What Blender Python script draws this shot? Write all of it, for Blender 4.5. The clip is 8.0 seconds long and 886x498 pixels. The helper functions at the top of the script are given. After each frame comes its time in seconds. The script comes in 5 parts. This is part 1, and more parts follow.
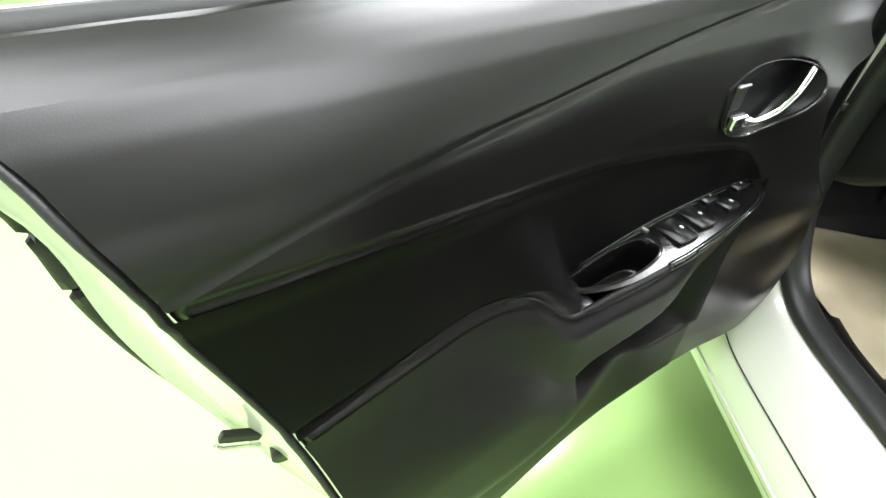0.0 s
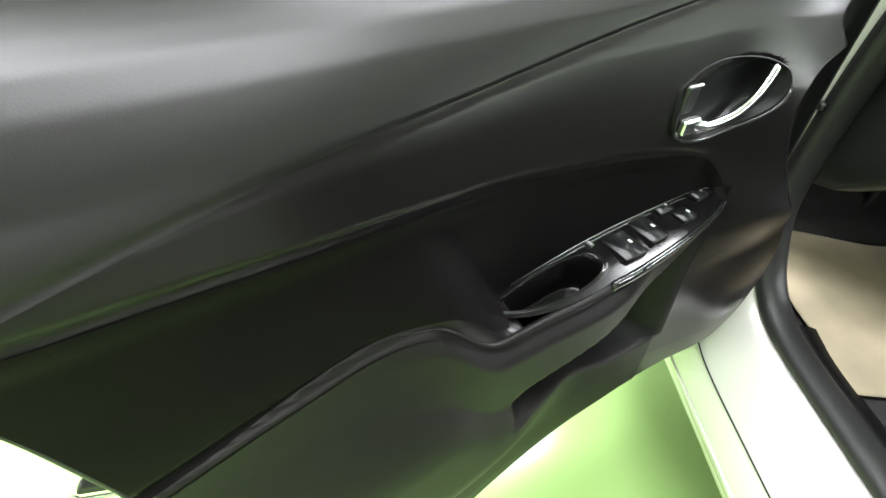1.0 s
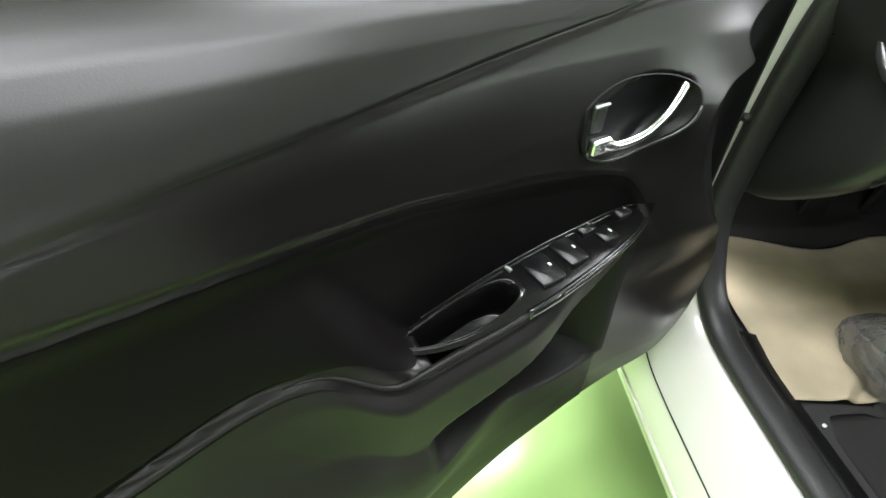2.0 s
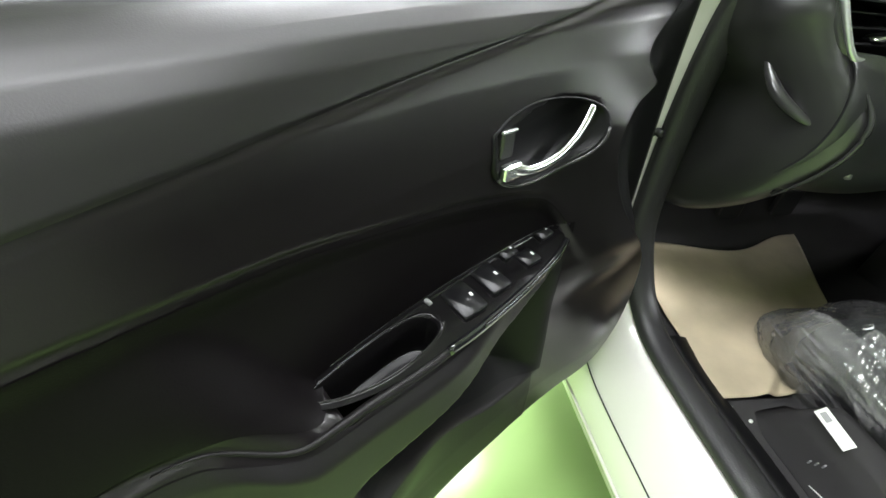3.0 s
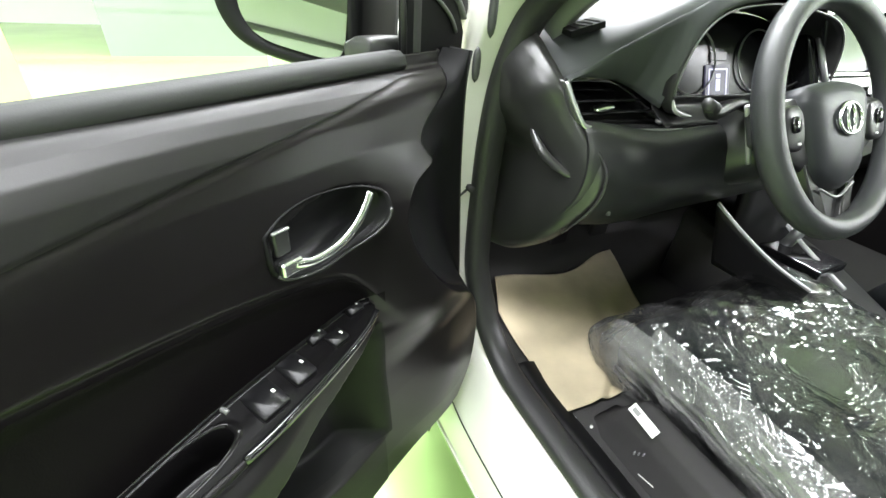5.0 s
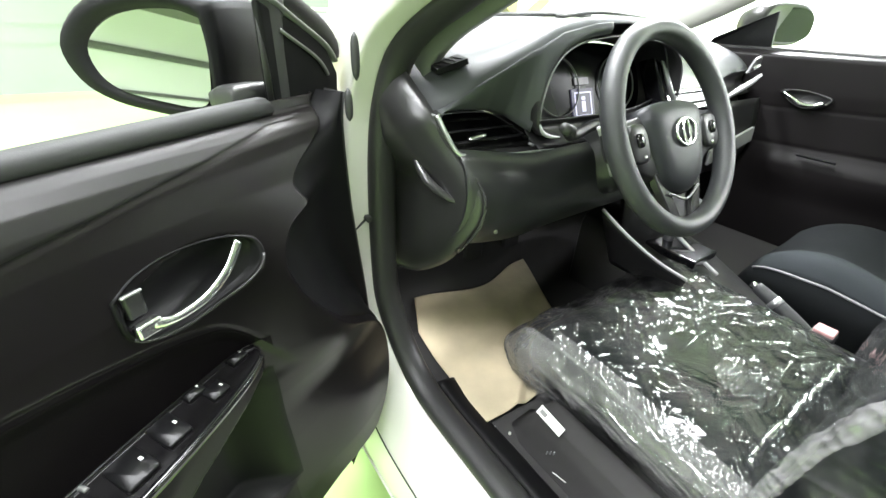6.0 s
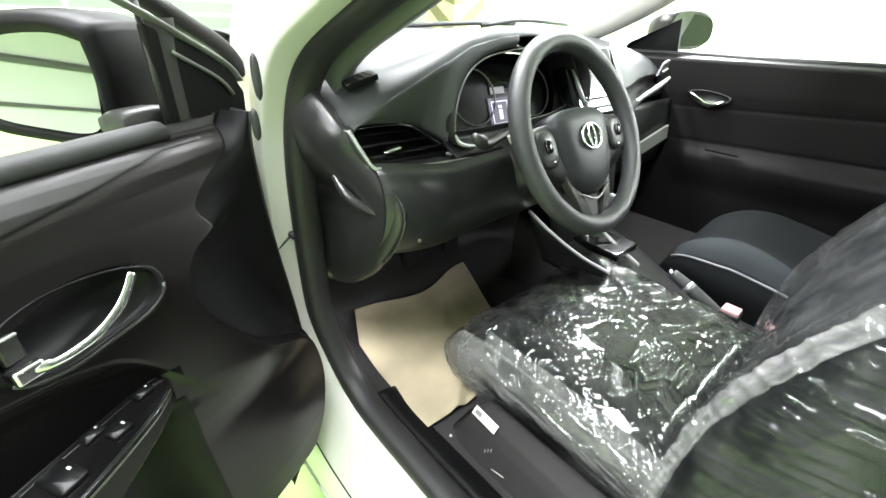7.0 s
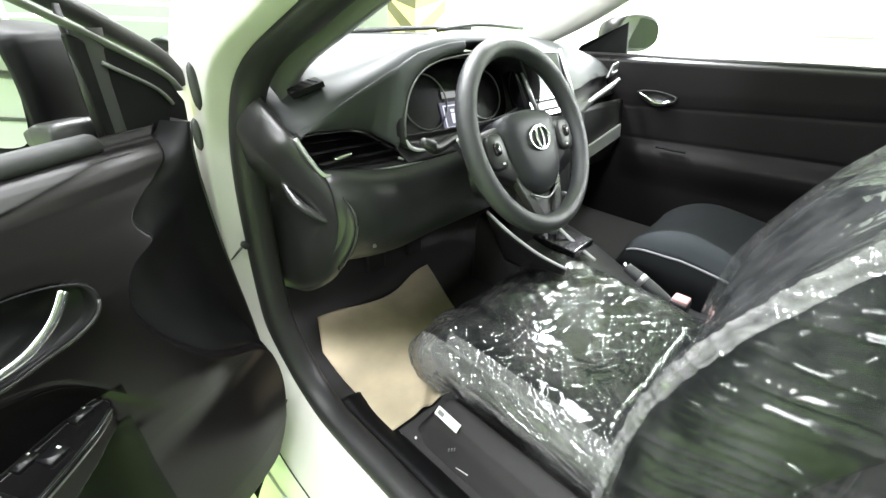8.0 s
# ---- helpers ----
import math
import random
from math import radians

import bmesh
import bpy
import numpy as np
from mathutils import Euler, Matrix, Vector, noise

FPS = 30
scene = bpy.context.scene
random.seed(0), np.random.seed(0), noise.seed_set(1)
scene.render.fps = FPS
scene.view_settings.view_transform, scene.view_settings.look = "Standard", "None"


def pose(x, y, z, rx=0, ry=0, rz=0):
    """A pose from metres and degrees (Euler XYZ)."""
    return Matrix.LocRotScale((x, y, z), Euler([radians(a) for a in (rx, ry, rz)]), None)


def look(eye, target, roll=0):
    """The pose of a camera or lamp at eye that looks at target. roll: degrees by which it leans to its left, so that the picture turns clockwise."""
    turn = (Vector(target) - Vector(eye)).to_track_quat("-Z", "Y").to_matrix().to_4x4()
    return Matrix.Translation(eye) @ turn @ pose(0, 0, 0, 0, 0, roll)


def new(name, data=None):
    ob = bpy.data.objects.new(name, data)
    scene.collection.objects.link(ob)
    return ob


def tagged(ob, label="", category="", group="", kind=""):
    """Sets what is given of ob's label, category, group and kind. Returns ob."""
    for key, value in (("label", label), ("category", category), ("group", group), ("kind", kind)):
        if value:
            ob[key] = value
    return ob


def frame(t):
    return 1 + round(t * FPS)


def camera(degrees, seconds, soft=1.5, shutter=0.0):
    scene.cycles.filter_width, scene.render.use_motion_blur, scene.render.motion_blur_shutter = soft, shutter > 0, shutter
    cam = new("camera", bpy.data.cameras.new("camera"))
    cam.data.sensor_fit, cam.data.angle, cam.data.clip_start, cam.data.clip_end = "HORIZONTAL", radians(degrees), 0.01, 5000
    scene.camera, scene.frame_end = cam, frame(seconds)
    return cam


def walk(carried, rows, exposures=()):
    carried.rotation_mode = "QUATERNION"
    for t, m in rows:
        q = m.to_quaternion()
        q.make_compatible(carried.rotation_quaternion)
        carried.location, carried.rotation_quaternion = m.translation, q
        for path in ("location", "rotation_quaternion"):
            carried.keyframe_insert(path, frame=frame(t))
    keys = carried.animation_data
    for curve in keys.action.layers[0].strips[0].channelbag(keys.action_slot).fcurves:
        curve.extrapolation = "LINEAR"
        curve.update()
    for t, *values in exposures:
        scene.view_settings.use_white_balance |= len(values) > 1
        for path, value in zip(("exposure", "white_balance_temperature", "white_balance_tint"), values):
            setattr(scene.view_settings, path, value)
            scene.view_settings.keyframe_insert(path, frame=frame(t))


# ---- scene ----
cam = camera(94.4, 8.0)
PATH = [
    (0, (-1.293, -0.513, 0.967), (-1.354, 0.994, -0.347), -0.4),
    (0.5, (-1.263, -0.483, 0.958), (-1.311, 1.003, -0.379), 0.0),
    (1, (-1.229, -0.469, 0.957), (-1.279, 1.014, -0.384), 0.2),
    (1.5, (-1.198, -0.455, 0.957), (-1.209, 1.038, -0.374), 0.6),
    (3, (-1.142, -0.418, 0.959), (-0.849, 1.105, -0.304), 3.4),
    (3.5, (-1.122, -0.412, 0.967), (-0.715, 1.114, -0.26), 4.1),
    (4, (-1.104, -0.413, 0.979), (-0.578, 1.11, -0.207), 4.4),
    (4.5, (-1.083, -0.421, 0.992), (-0.433, 1.09, -0.147), 4.7),
    (6, (-1.003, -0.477, 1.034), (0.033, 0.909, 0.032), 3.2),
    (6.5, (-0.981, -0.497, 1.046), (0.142, 0.83, 0.057), 2.8),
    (7, (-0.967, -0.513, 1.051), (0.233, 0.753, 0.072), 2.7),
    (7.5, (-0.957, -0.528, 1.056), (0.3, 0.687, 0.086), 2.7),
    (8, (-0.951, -0.538, 1.057), (0.345, 0.642, 0.093), 2.4),
]
walk(cam, [(t, look(eye, target, roll)) for t, eye, target, roll in PATH], [(0.0, 0.0), (0.5, 0.32), (1.0, 0.2), (1.5, 0.0), (3.0, -0.05), (3.5, 0.02), (4.5, 0.28), (6.0, 0.42), (8.0, 0.36)])

# ---- light ----
world = bpy.data.worlds.new("garage_world")
scene.world = world
world.use_nodes = True
world.node_tree.nodes["Background"].inputs[0].default_value = (0.85, 0.83, 0.85, 1)
world.node_tree.nodes["Background"].inputs[1].default_value = 0.15


def strip_lamp(x, y, z, sx, sy, watts):
    data = bpy.data.lights.new("unseen_lamp_light", "AREA")
    data.shape, data.size, data.size_y, data.energy = "RECTANGLE", sx, sy, watts
    data.color = (0.945, 0.955, 1.0)
    ob = new("unseen_lamp_light", data)
    ob.matrix_basis = pose(x, y, z)
    return ob


# x, y and power of unseen ceiling lamps, added to suit highlights and brightness; tubes run across the car
LAMPS = [(-1.6, -0.35, 85), (-4.8, -0.7, 165), (-0.2, 1.1, 200), (3.2, 0.95, 520), (-4.2, 3.8, 420), (0.9, 6.0, 180), (-3.5, -4.6, 70), (-0.2, -4.6, 80), (3.6, -1.9, 380), (3.2, -4.6, 150)]
for lx, ly, power in LAMPS:
    strip_lamp(lx, ly, 2.58, 2.4, 0.3, power)


# ---- materials ----
def material(name, color, rough=0.5, metal=0.0, var=0.12, scale=8.0, fine=400.0, bump=0.05, coat=0.0, spec=0.5, rvar=0.1):
    m = bpy.data.materials.new(name)
    m.use_nodes = True
    nt = m.node_tree
    b = nt.nodes["Principled BSDF"]
    tc = nt.nodes.new("ShaderNodeTexCoord")
    big = nt.nodes.new("ShaderNodeTexNoise")
    big.inputs["Scale"].default_value, big.inputs["Detail"].default_value = scale, 6
    nt.links.new(tc.outputs["Object"], big.inputs["Vector"])
    mix = nt.nodes.new("ShaderNodeMix")
    mix.data_type = "RGBA"
    mix.inputs["A"].default_value = (*[c * (1 - var) for c in color], 1)
    mix.inputs["B"].default_value = (*[min(1, c * (1 + var)) for c in color], 1)
    nt.links.new(big.outputs["Fac"], mix.inputs["Factor"])
    nt.links.new(mix.outputs["Result"], b.inputs["Base Color"])
    ramp = nt.nodes.new("ShaderNodeMapRange")
    ramp.inputs["To Min"].default_value, ramp.inputs["To Max"].default_value = max(0.02, rough - rvar), min(1, rough + rvar)
    nt.links.new(big.outputs["Fac"], ramp.inputs["Value"])
    nt.links.new(ramp.outputs["Result"], b.inputs["Roughness"])
    if bump:
        small = nt.nodes.new("ShaderNodeTexNoise")
        small.inputs["Scale"].default_value, small.inputs["Detail"].default_value = fine, 3
        nt.links.new(tc.outputs["Object"], small.inputs["Vector"])
        bp = nt.nodes.new("ShaderNodeBump")
        bp.inputs["Strength"].default_value, bp.inputs["Distance"].default_value = bump, 0.002
        nt.links.new(small.outputs["Fac"], bp.inputs["Height"])
        nt.links.new(bp.outputs["Normal"], b.inputs["Normal"])
    b.inputs["Metallic"].default_value = metal
    b.inputs["Specular IOR Level"].default_value = spec
    b.inputs["Coat Weight"].default_value = coat
    b.inputs["Coat Roughness"].default_value = 0.05
    return m


def glow(name, color, strength):
    m = bpy.data.materials.new(name)
    m.use_nodes = True
    b = m.node_tree.nodes["Principled BSDF"]
    b.inputs["Base Color"].default_value = (0.02, 0.02, 0.02, 1)
    b.inputs["Emission Color"].default_value = (*color, 1)
    b.inputs["Emission Strength"].default_value = strength
    return m


def glass(name, color=(1, 1, 1)):
    m = bpy.data.materials.new(name)
    m.use_nodes = True
    nt = m.node_tree
    nt.nodes.clear()
    out = nt.nodes.new("ShaderNodeOutputMaterial")
    clear = nt.nodes.new("ShaderNodeBsdfTransparent")
    clear.inputs[0].default_value = (*color, 1)
    gloss = nt.nodes.new("ShaderNodeBsdfGlossy")
    gloss.inputs["Roughness"].default_value = 0.0
    mix = nt.nodes.new("ShaderNodeMixShader")
    mix.inputs[0].default_value = 0.03
    nt.links.new(clear.outputs[0], mix.inputs[1])
    nt.links.new(gloss.outputs[0], mix.inputs[2])
    nt.links.new(mix.outputs[0], out.inputs["Surface"])
    return m


M_PAD = material("door_pad_vinyl", (0.0056, 0.0047, 0.0051), 0.29, fine=1100, bump=0.04, scale=3, spec=0.25, rvar=0.02)
# the pad vinyl again, slightly lighter and more reflective to raise the top highlight
M_PADTOP = material("door_pad_vinyl_sheen", (0.0062, 0.0056, 0.006), 0.4, fine=1100, bump=0.04, scale=3, spec=0.36, rvar=0.02)
M_INSERT = material("door_insert_vinyl", (0.0036, 0.003, 0.0033), 0.44, spec=0.06, fine=900, bump=0.1, scale=6)
M_DARK = material("dark_plastic", (0.021, 0.021, 0.0215), 0.38, fine=1100, bump=0.07, scale=7)
M_HUB = material("hub_plastic", (0.022, 0.024, 0.026), 0.45, spec=0.35, fine=1100, bump=0.1, scale=6)
M_DASH = material("dash_plastic", (0.062, 0.066, 0.068), 0.52, spec=0.3, fine=1100, bump=0.1, scale=5)
M_PIANO = material("piano_black", (0.006, 0.006, 0.007), 0.1, bump=0, coat=0.6, rvar=0.03)
M_CHROME = material("satin_chrome", (0.85, 0.86, 0.86), 0.14, 1.0, bump=0, rvar=0.06)
M_LEVER = material("satin_silver_lever", (0.8, 0.81, 0.82), 0.17, 1.0, bump=0)
M_SILVER = material("silver_trim", (0.55, 0.56, 0.56), 0.32, 0.85, bump=0.02)
M_GREYTRIM = material("grey_satin_trim", (0.2, 0.2, 0.2), 0.35, 0.3, bump=0.05)
M_RUBBER = material("black_rubber", (0.026, 0.0255, 0.026), 0.45, spec=0.4, fine=500, bump=0.2)
M_PAINT = material("white_paint", (0.75, 0.73, 0.695), 0.22, bump=0.0, coat=0.5, var=0.02, scale=2)
M_LEATHER = material("wheel_leather", (0.04, 0.042, 0.044), 0.4, fine=1100, bump=0.35)
M_FABRIC = material("seat_fabric", (0.012, 0.0135, 0.0145), 0.85, spec=0.12, fine=1600, bump=0.6)
M_FABRIC_MID = material("seat_fabric_grey", (0.034, 0.039, 0.043), 0.9, spec=0.12, fine=1600, bump=0.7)
M_CARPET = material("carpet", (0.055, 0.053, 0.054), 0.95, spec=0.12, fine=1500, bump=0.8)
M_PAPER = material("kraft_paper", (0.52, 0.44, 0.31), 0.8, var=0.75, scale=6, fine=300, bump=0.15)
M_GREEN = material("green_epoxy", (0.42, 0.625, 0.235), 0.2, var=0.08, scale=0.8, fine=60, bump=0.03, spec=0.32)
M_WALL = material("white_wall", (0.8, 0.82, 0.8), 0.8, var=0.05, scale=0.7, fine=90, bump=0.1)
# dark, faintly pink grey, chosen to hold down bounced green light
M_CEIL = material("tinted_ceiling", (0.26, 0.25, 0.255), 0.9, var=0.05, scale=0.8, fine=80, bump=0.1)
# yellow paled and black lifted to brown, the glare mixed into the colour
M_YELLOW = material("yellow_paint", (0.8, 0.7, 0.3), 0.5, var=0.1, scale=4, fine=80, bump=0.1)
M_BLACKP = material("washed_black_paint", (0.16, 0.14, 0.07), 0.5, var=0.1, scale=4, fine=80, bump=0.1)
M_LAMP = glow("lamp_tube", (0.95, 1.0, 0.97), 9.0)
M_DISPLAY = glow("display_glow", (0.75, 0.75, 1.0), 1.0)
M_DISPDIM = glow("display_dim", (0.3, 0.28, 0.5), 0.15)
M_MIRROR = material("mirror_glass", (0.9, 0.92, 0.92), 0.01, 1.0, bump=0, var=0.0, rvar=0.0)
# mirror colour darkened in place of a dim reflected view
M_MIRROR2 = material("darkened_mirror_glass", (0.12, 0.125, 0.125), 0.03, 1.0, bump=0, var=0.0, rvar=0.0)
M_ENDCAP = material("glossy_end_cap", (0.022, 0.0215, 0.022), 0.3, spec=0.65, fine=1100, bump=0.05)
M_PANEL = material("switch_panel_plastic", (0.0045, 0.0042, 0.0045), 0.17, spec=0.24, bump=0, rvar=0.05)
M_GLASS = glass("window_glass", (0.95, 0.97, 0.96))
M_CLUSTER = material("instrument_lens", (0.006, 0.006, 0.007), 0.25, spec=0.12, bump=0, rvar=0.02)
M_LABEL = material("white_label", (0.75, 0.75, 0.73), 0.5, bump=0, var=0.03)
M_RED = material("red_button", (0.6, 0.34, 0.34), 0.4, bump=0)
M_PIPE = material("white_pipe", (0.75, 0.77, 0.75), 0.4, bump=0.02)

M_MATT = material("matt_black_plastic", (0.006, 0.006, 0.0065), 0.5, spec=0.15, fine=900, bump=0.08)
M_FRAME = material("grey_frame_paint", (0.14, 0.145, 0.14), 0.35, bump=0, coat=0.2)
M_FOOT = material("grey_foot_plastic", (0.03, 0.031, 0.03), 0.45, fine=900, bump=0.08)
M_PDOOR = material("passenger_trim_vinyl", (0.007, 0.0062, 0.0064), 0.42, fine=1100, bump=0.08, scale=5, spec=0.13)
M_ARM = material("armrest_vinyl", (0.0055, 0.005, 0.0052), 0.46, fine=1100, bump=0.08, scale=3, spec=0.22, rvar=0.03)
M_PILLAR = material("pillar_lining", (0.42, 0.41, 0.38), 0.8, fine=600, bump=0.2)
M_BLACKCUP = material("black_cup_plastic", (0.003, 0.003, 0.0033), 0.45, spec=0.15, bump=0)
M_TRIMPAINT = material("silver_painted_trim", (0.5, 0.5, 0.51), 0.38, 0.25, bump=0.02)
M_WALLG = material("grey_wall_paint", (0.24, 0.27, 0.25), 0.8, var=0.15, scale=0.9, fine=60, bump=0.1)
M_STRIP = material("matt_grey_strip", (0.022, 0.023, 0.023), 0.7, fine=800, bump=0.1)
M_HEADLINER = material("headliner_cloth", (0.4, 0.39, 0.36), 0.95, fine=900, bump=0.3)
M_SWITCH = material("satin_black", (0.007, 0.007, 0.0075), 0.3, spec=0.24, bump=0.05)
M_DASH2 = material("dash_plastic_dark", (0.017, 0.0174, 0.018), 0.34, spec=0.6, fine=1100, bump=0.08, scale=6)
M_SHINE = material("shiny_black_plastic", (0.03, 0.03, 0.03), 0.22, bump=0.02)
M_GREYLIT = glow("grey_lit", (0.6, 0.6, 0.62), 0.35)
M_SCREEN = material("screen_glass", (0.09, 0.095, 0.1), 0.12, bump=0, coat=0.3)
M_PIPING = material("light_piping", (0.24, 0.24, 0.25), 0.7, bump=0.1)


def film_material(name, thin, thick, streaks, gloss_gain=0.95, relief=0.5):
    m = bpy.data.materials.new(name)
    m.use_nodes = True
    nt = m.node_tree
    nt.nodes.clear()
    out = nt.nodes.new("ShaderNodeOutputMaterial")
    clear = nt.nodes.new("ShaderNodeBsdfTransparent")
    clear.inputs[0].default_value = (0.9, 0.92, 0.92, 1)
    gloss = nt.nodes.new("ShaderNodeBsdfGlossy")
    gloss.inputs["Roughness"].default_value = 0.055
    gloss.inputs["Color"].default_value = (0.95, 0.97, 0.97, 1)
    milk = nt.nodes.new("ShaderNodeBsdfDiffuse")
    milk.inputs[0].default_value = (0.78, 0.77, 0.77, 1)
    fres = nt.nodes.new("ShaderNodeFresnel")
    fres.inputs["IOR"].default_value = 1.6
    gain = nt.nodes.new("ShaderNodeMath")
    gain.operation, gain.use_clamp = "MULTIPLY_ADD", True
    gain.inputs[1].default_value, gain.inputs[2].default_value = gloss_gain, 0.0
    nt.links.new(fres.outputs[0], gain.inputs[0])
    a = nt.nodes.new("ShaderNodeMixShader")
    haze = nt.nodes.new("ShaderNodeTexNoise")
    haze.inputs["Scale"].default_value, haze.inputs["Detail"].default_value = 9, 3
    span = nt.nodes.new("ShaderNodeMapRange")
    span.inputs["From Min"].default_value, span.inputs["From Max"].default_value = 0.35, 0.7
    span.inputs["To Min"].default_value, span.inputs["To Max"].default_value = thin, thick
    nt.links.new(haze.outputs["Fac"], span.inputs["Value"])
    nt.links.new(span.outputs["Result"], a.inputs[0])
    nt.links.new(clear.outputs[0], a.inputs[1])
    nt.links.new(milk.outputs[0], a.inputs[2])
    b = nt.nodes.new("ShaderNodeMixShader")
    nt.links.new(gain.outputs[0], b.inputs[0])
    nt.links.new(a.outputs[0], b.inputs[1])
    nt.links.new(gloss.outputs[0], b.inputs[2])
    # fine sharp wrinkles in two directions that take turns over the sheet
    tc = nt.nodes.new("ShaderNodeTexCoord")
    heights = []
    for turn, scale in streaks:
        mp = nt.nodes.new("ShaderNodeMapping")
        mp.inputs["Rotation"].default_value, mp.inputs["Scale"].default_value = turn, scale
        nt.links.new(tc.outputs["Object"], mp.inputs["Vector"])
        n1 = nt.nodes.new("ShaderNodeTexNoise")
        n1.noise_type = "RIDGED_MULTIFRACTAL"
        n1.inputs["Scale"].default_value, n1.inputs["Detail"].default_value, n1.inputs["Distortion"].default_value = 1.0, 2, 0.3
        nt.links.new(mp.outputs["Vector"], n1.inputs["Vector"])
        heights.append(n1.outputs["Fac"])
    turns = nt.nodes.new("ShaderNodeTexNoise")
    turns.inputs["Scale"].default_value, turns.inputs["Detail"].default_value = 11, 1
    nt.links.new(tc.outputs["Object"], turns.inputs["Vector"])
    pick = nt.nodes.new("ShaderNodeMapRange")
    pick.inputs["From Min"].default_value, pick.inputs["From Max"].default_value = 0.44, 0.56
    nt.links.new(turns.outputs["Fac"], pick.inputs["Value"])
    both = nt.nodes.new("ShaderNodeMix")
    nt.links.new(pick.outputs["Result"], both.inputs["Factor"])
    nt.links.new(heights[0], both.inputs["A"])
    nt.links.new(heights[1], both.inputs["B"])
    bp = nt.nodes.new("ShaderNodeBump")
    bp.inputs["Strength"].default_value, bp.inputs["Distance"].default_value = relief, 0.003
    nt.links.new(both.outputs["Result"], bp.inputs["Height"])
    nt.links.new(bp.outputs["Normal"], gloss.inputs["Normal"])
    nt.links.new(b.outputs[0], out.inputs["Surface"])
    return m


TOP = (((0, 0, 0.5), (10, 72, 18)), ((0, 0, -0.45), (74, 11, 18)))
SIDE = (((0, 0.35, 0), (14, 14, 70)), ((0, -0.6, 0.3), (20, 20, 80)))
M_FILM = film_material("clear_film", 0.005, 0.05, TOP, 0.9, 0.34)
M_FILM3 = film_material("thin_clear_film", 0.006, 0.05, SIDE, 0.4, 0.5)
M_FILM2 = film_material("doubled_film", 0.1, 0.27, TOP, 0.8, 0.3)


# ---- mesh tools ----
def smooth_curve(pts, n):
    """n + 1 points along a Catmull-Rom curve through pts."""
    p = np.array(pts, float)
    p = np.vstack([2 * p[0] - p[1], p, 2 * p[-1] - p[-2]])
    k = len(p) - 3
    out = []
    for i in range(n + 1):
        s = min(i / n * k, k - 1e-9)
        a, f = int(s), s - int(s)
        q0, q1, q2, q3 = p[a : a + 4]
        out.append(0.5 * (2 * q1 + (q2 - q0) * f + (2 * q0 - 5 * q1 + 4 * q2 - q3) * f**2 + (3 * q1 - q0 - 3 * q2 + q3) * f**3))
    return np.array(out)


def thing(name, label, category, group="", kind=""):
    return tagged(new(name), label, category, group, kind)


def link(name, verts, faces, mat, parent=None, label="", smooth=True, bevel=0.0, thick=0.0, sub=0, offset=-1.0):
    me = bpy.data.meshes.new(name)
    me.from_pydata([tuple(v) for v in verts], [], faces)
    me.update()
    bm = bmesh.new()
    bm.from_mesh(me)
    bmesh.ops.recalc_face_normals(bm, faces=bm.faces)
    bm.to_mesh(me)
    bm.free()
    for p in me.polygons:
        p.use_smooth = smooth
    me.materials.append(mat)
    ob = new(name, me)
    if parent:
        ob.parent = parent
    if label:
        ob["label"] = label
    if thick:
        mo = ob.modifiers.new("thickness", "SOLIDIFY")
        mo.thickness, mo.offset = thick, offset
    if bevel:
        mo = ob.modifiers.new("edges", "BEVEL")
        mo.width, mo.segments, mo.limit_method, mo.angle_limit = bevel, 3, "ANGLE", radians(35)
        mo.harden_normals = True
    if sub:
        mo = ob.modifiers.new("round", "SUBSURF")
        mo.levels = mo.render_levels = sub
    return ob


def grid(fn, nu, nv, wrap=False):
    verts = [fn(i / nu, j / nv) for i in range(nu + (0 if wrap else 1)) for j in range(nv + 1)]
    rows = nu if wrap else nu + 1
    faces = []
    for i in range(nu):
        a, b = i * (nv + 1), ((i + 1) % rows) * (nv + 1)
        faces += [(a + j, b + j, b + j + 1, a + j + 1) for j in range(nv)]
    return verts, faces


def rings(loops, caps=True, closed=True):
    """A skin over a row of loops, each with the same count of points."""
    k = len(loops[0])
    verts = [v for lp in loops for v in lp]
    faces = []
    for i in range(len(loops) - 1):
        for j in range(k if closed else k - 1):
            faces.append((i * k + j, i * k + (j + 1) % k, (i + 1) * k + (j + 1) % k, (i + 1) * k + j))
    if caps and closed:
        faces += [tuple(range(k)), tuple(range((len(loops) - 1) * k, len(loops) * k))]
    return verts, faces


def tube(path, radius, seg=12, flat=1.0, cyclic=False, up=(0, 0, 1)):
    path = [Vector(p) for p in path]
    n = len(path)
    loops = []
    for i, p in enumerate(path):
        a = path[(i - 1) % n] if cyclic or i else path[0]
        b = path[(i + 1) % n] if cyclic or i < n - 1 else path[-1]
        t = (b - a).normalized()
        side = t.cross(Vector(up))
        side = side.normalized() if side.length > 1e-4 else Vector((1, 0, 0))
        top = side.cross(t).normalized()
        r = radius(i / (n - 1)) if callable(radius) else radius
        loops.append([p + side * math.cos(q) * r + top * math.sin(q) * r * flat for q in (2 * math.pi * k / seg for k in range(seg))])
    if cyclic:
        v, f = rings(loops + [loops[0]], caps=False)
        return v, f
    return rings(loops)


def box(x0, y0, z0, x1, y1, z1, m=None):
    v = [Vector((x, y, z)) for x in (x0, x1) for y in (y0, y1) for z in (z0, z1)]
    if m is not None:
        v = [m @ p for p in v]
    return v, [(0, 1, 3, 2), (4, 6, 7, 5), (0, 4, 5, 1), (2, 3, 7, 6), (0, 2, 6, 4), (1, 5, 7, 3)]


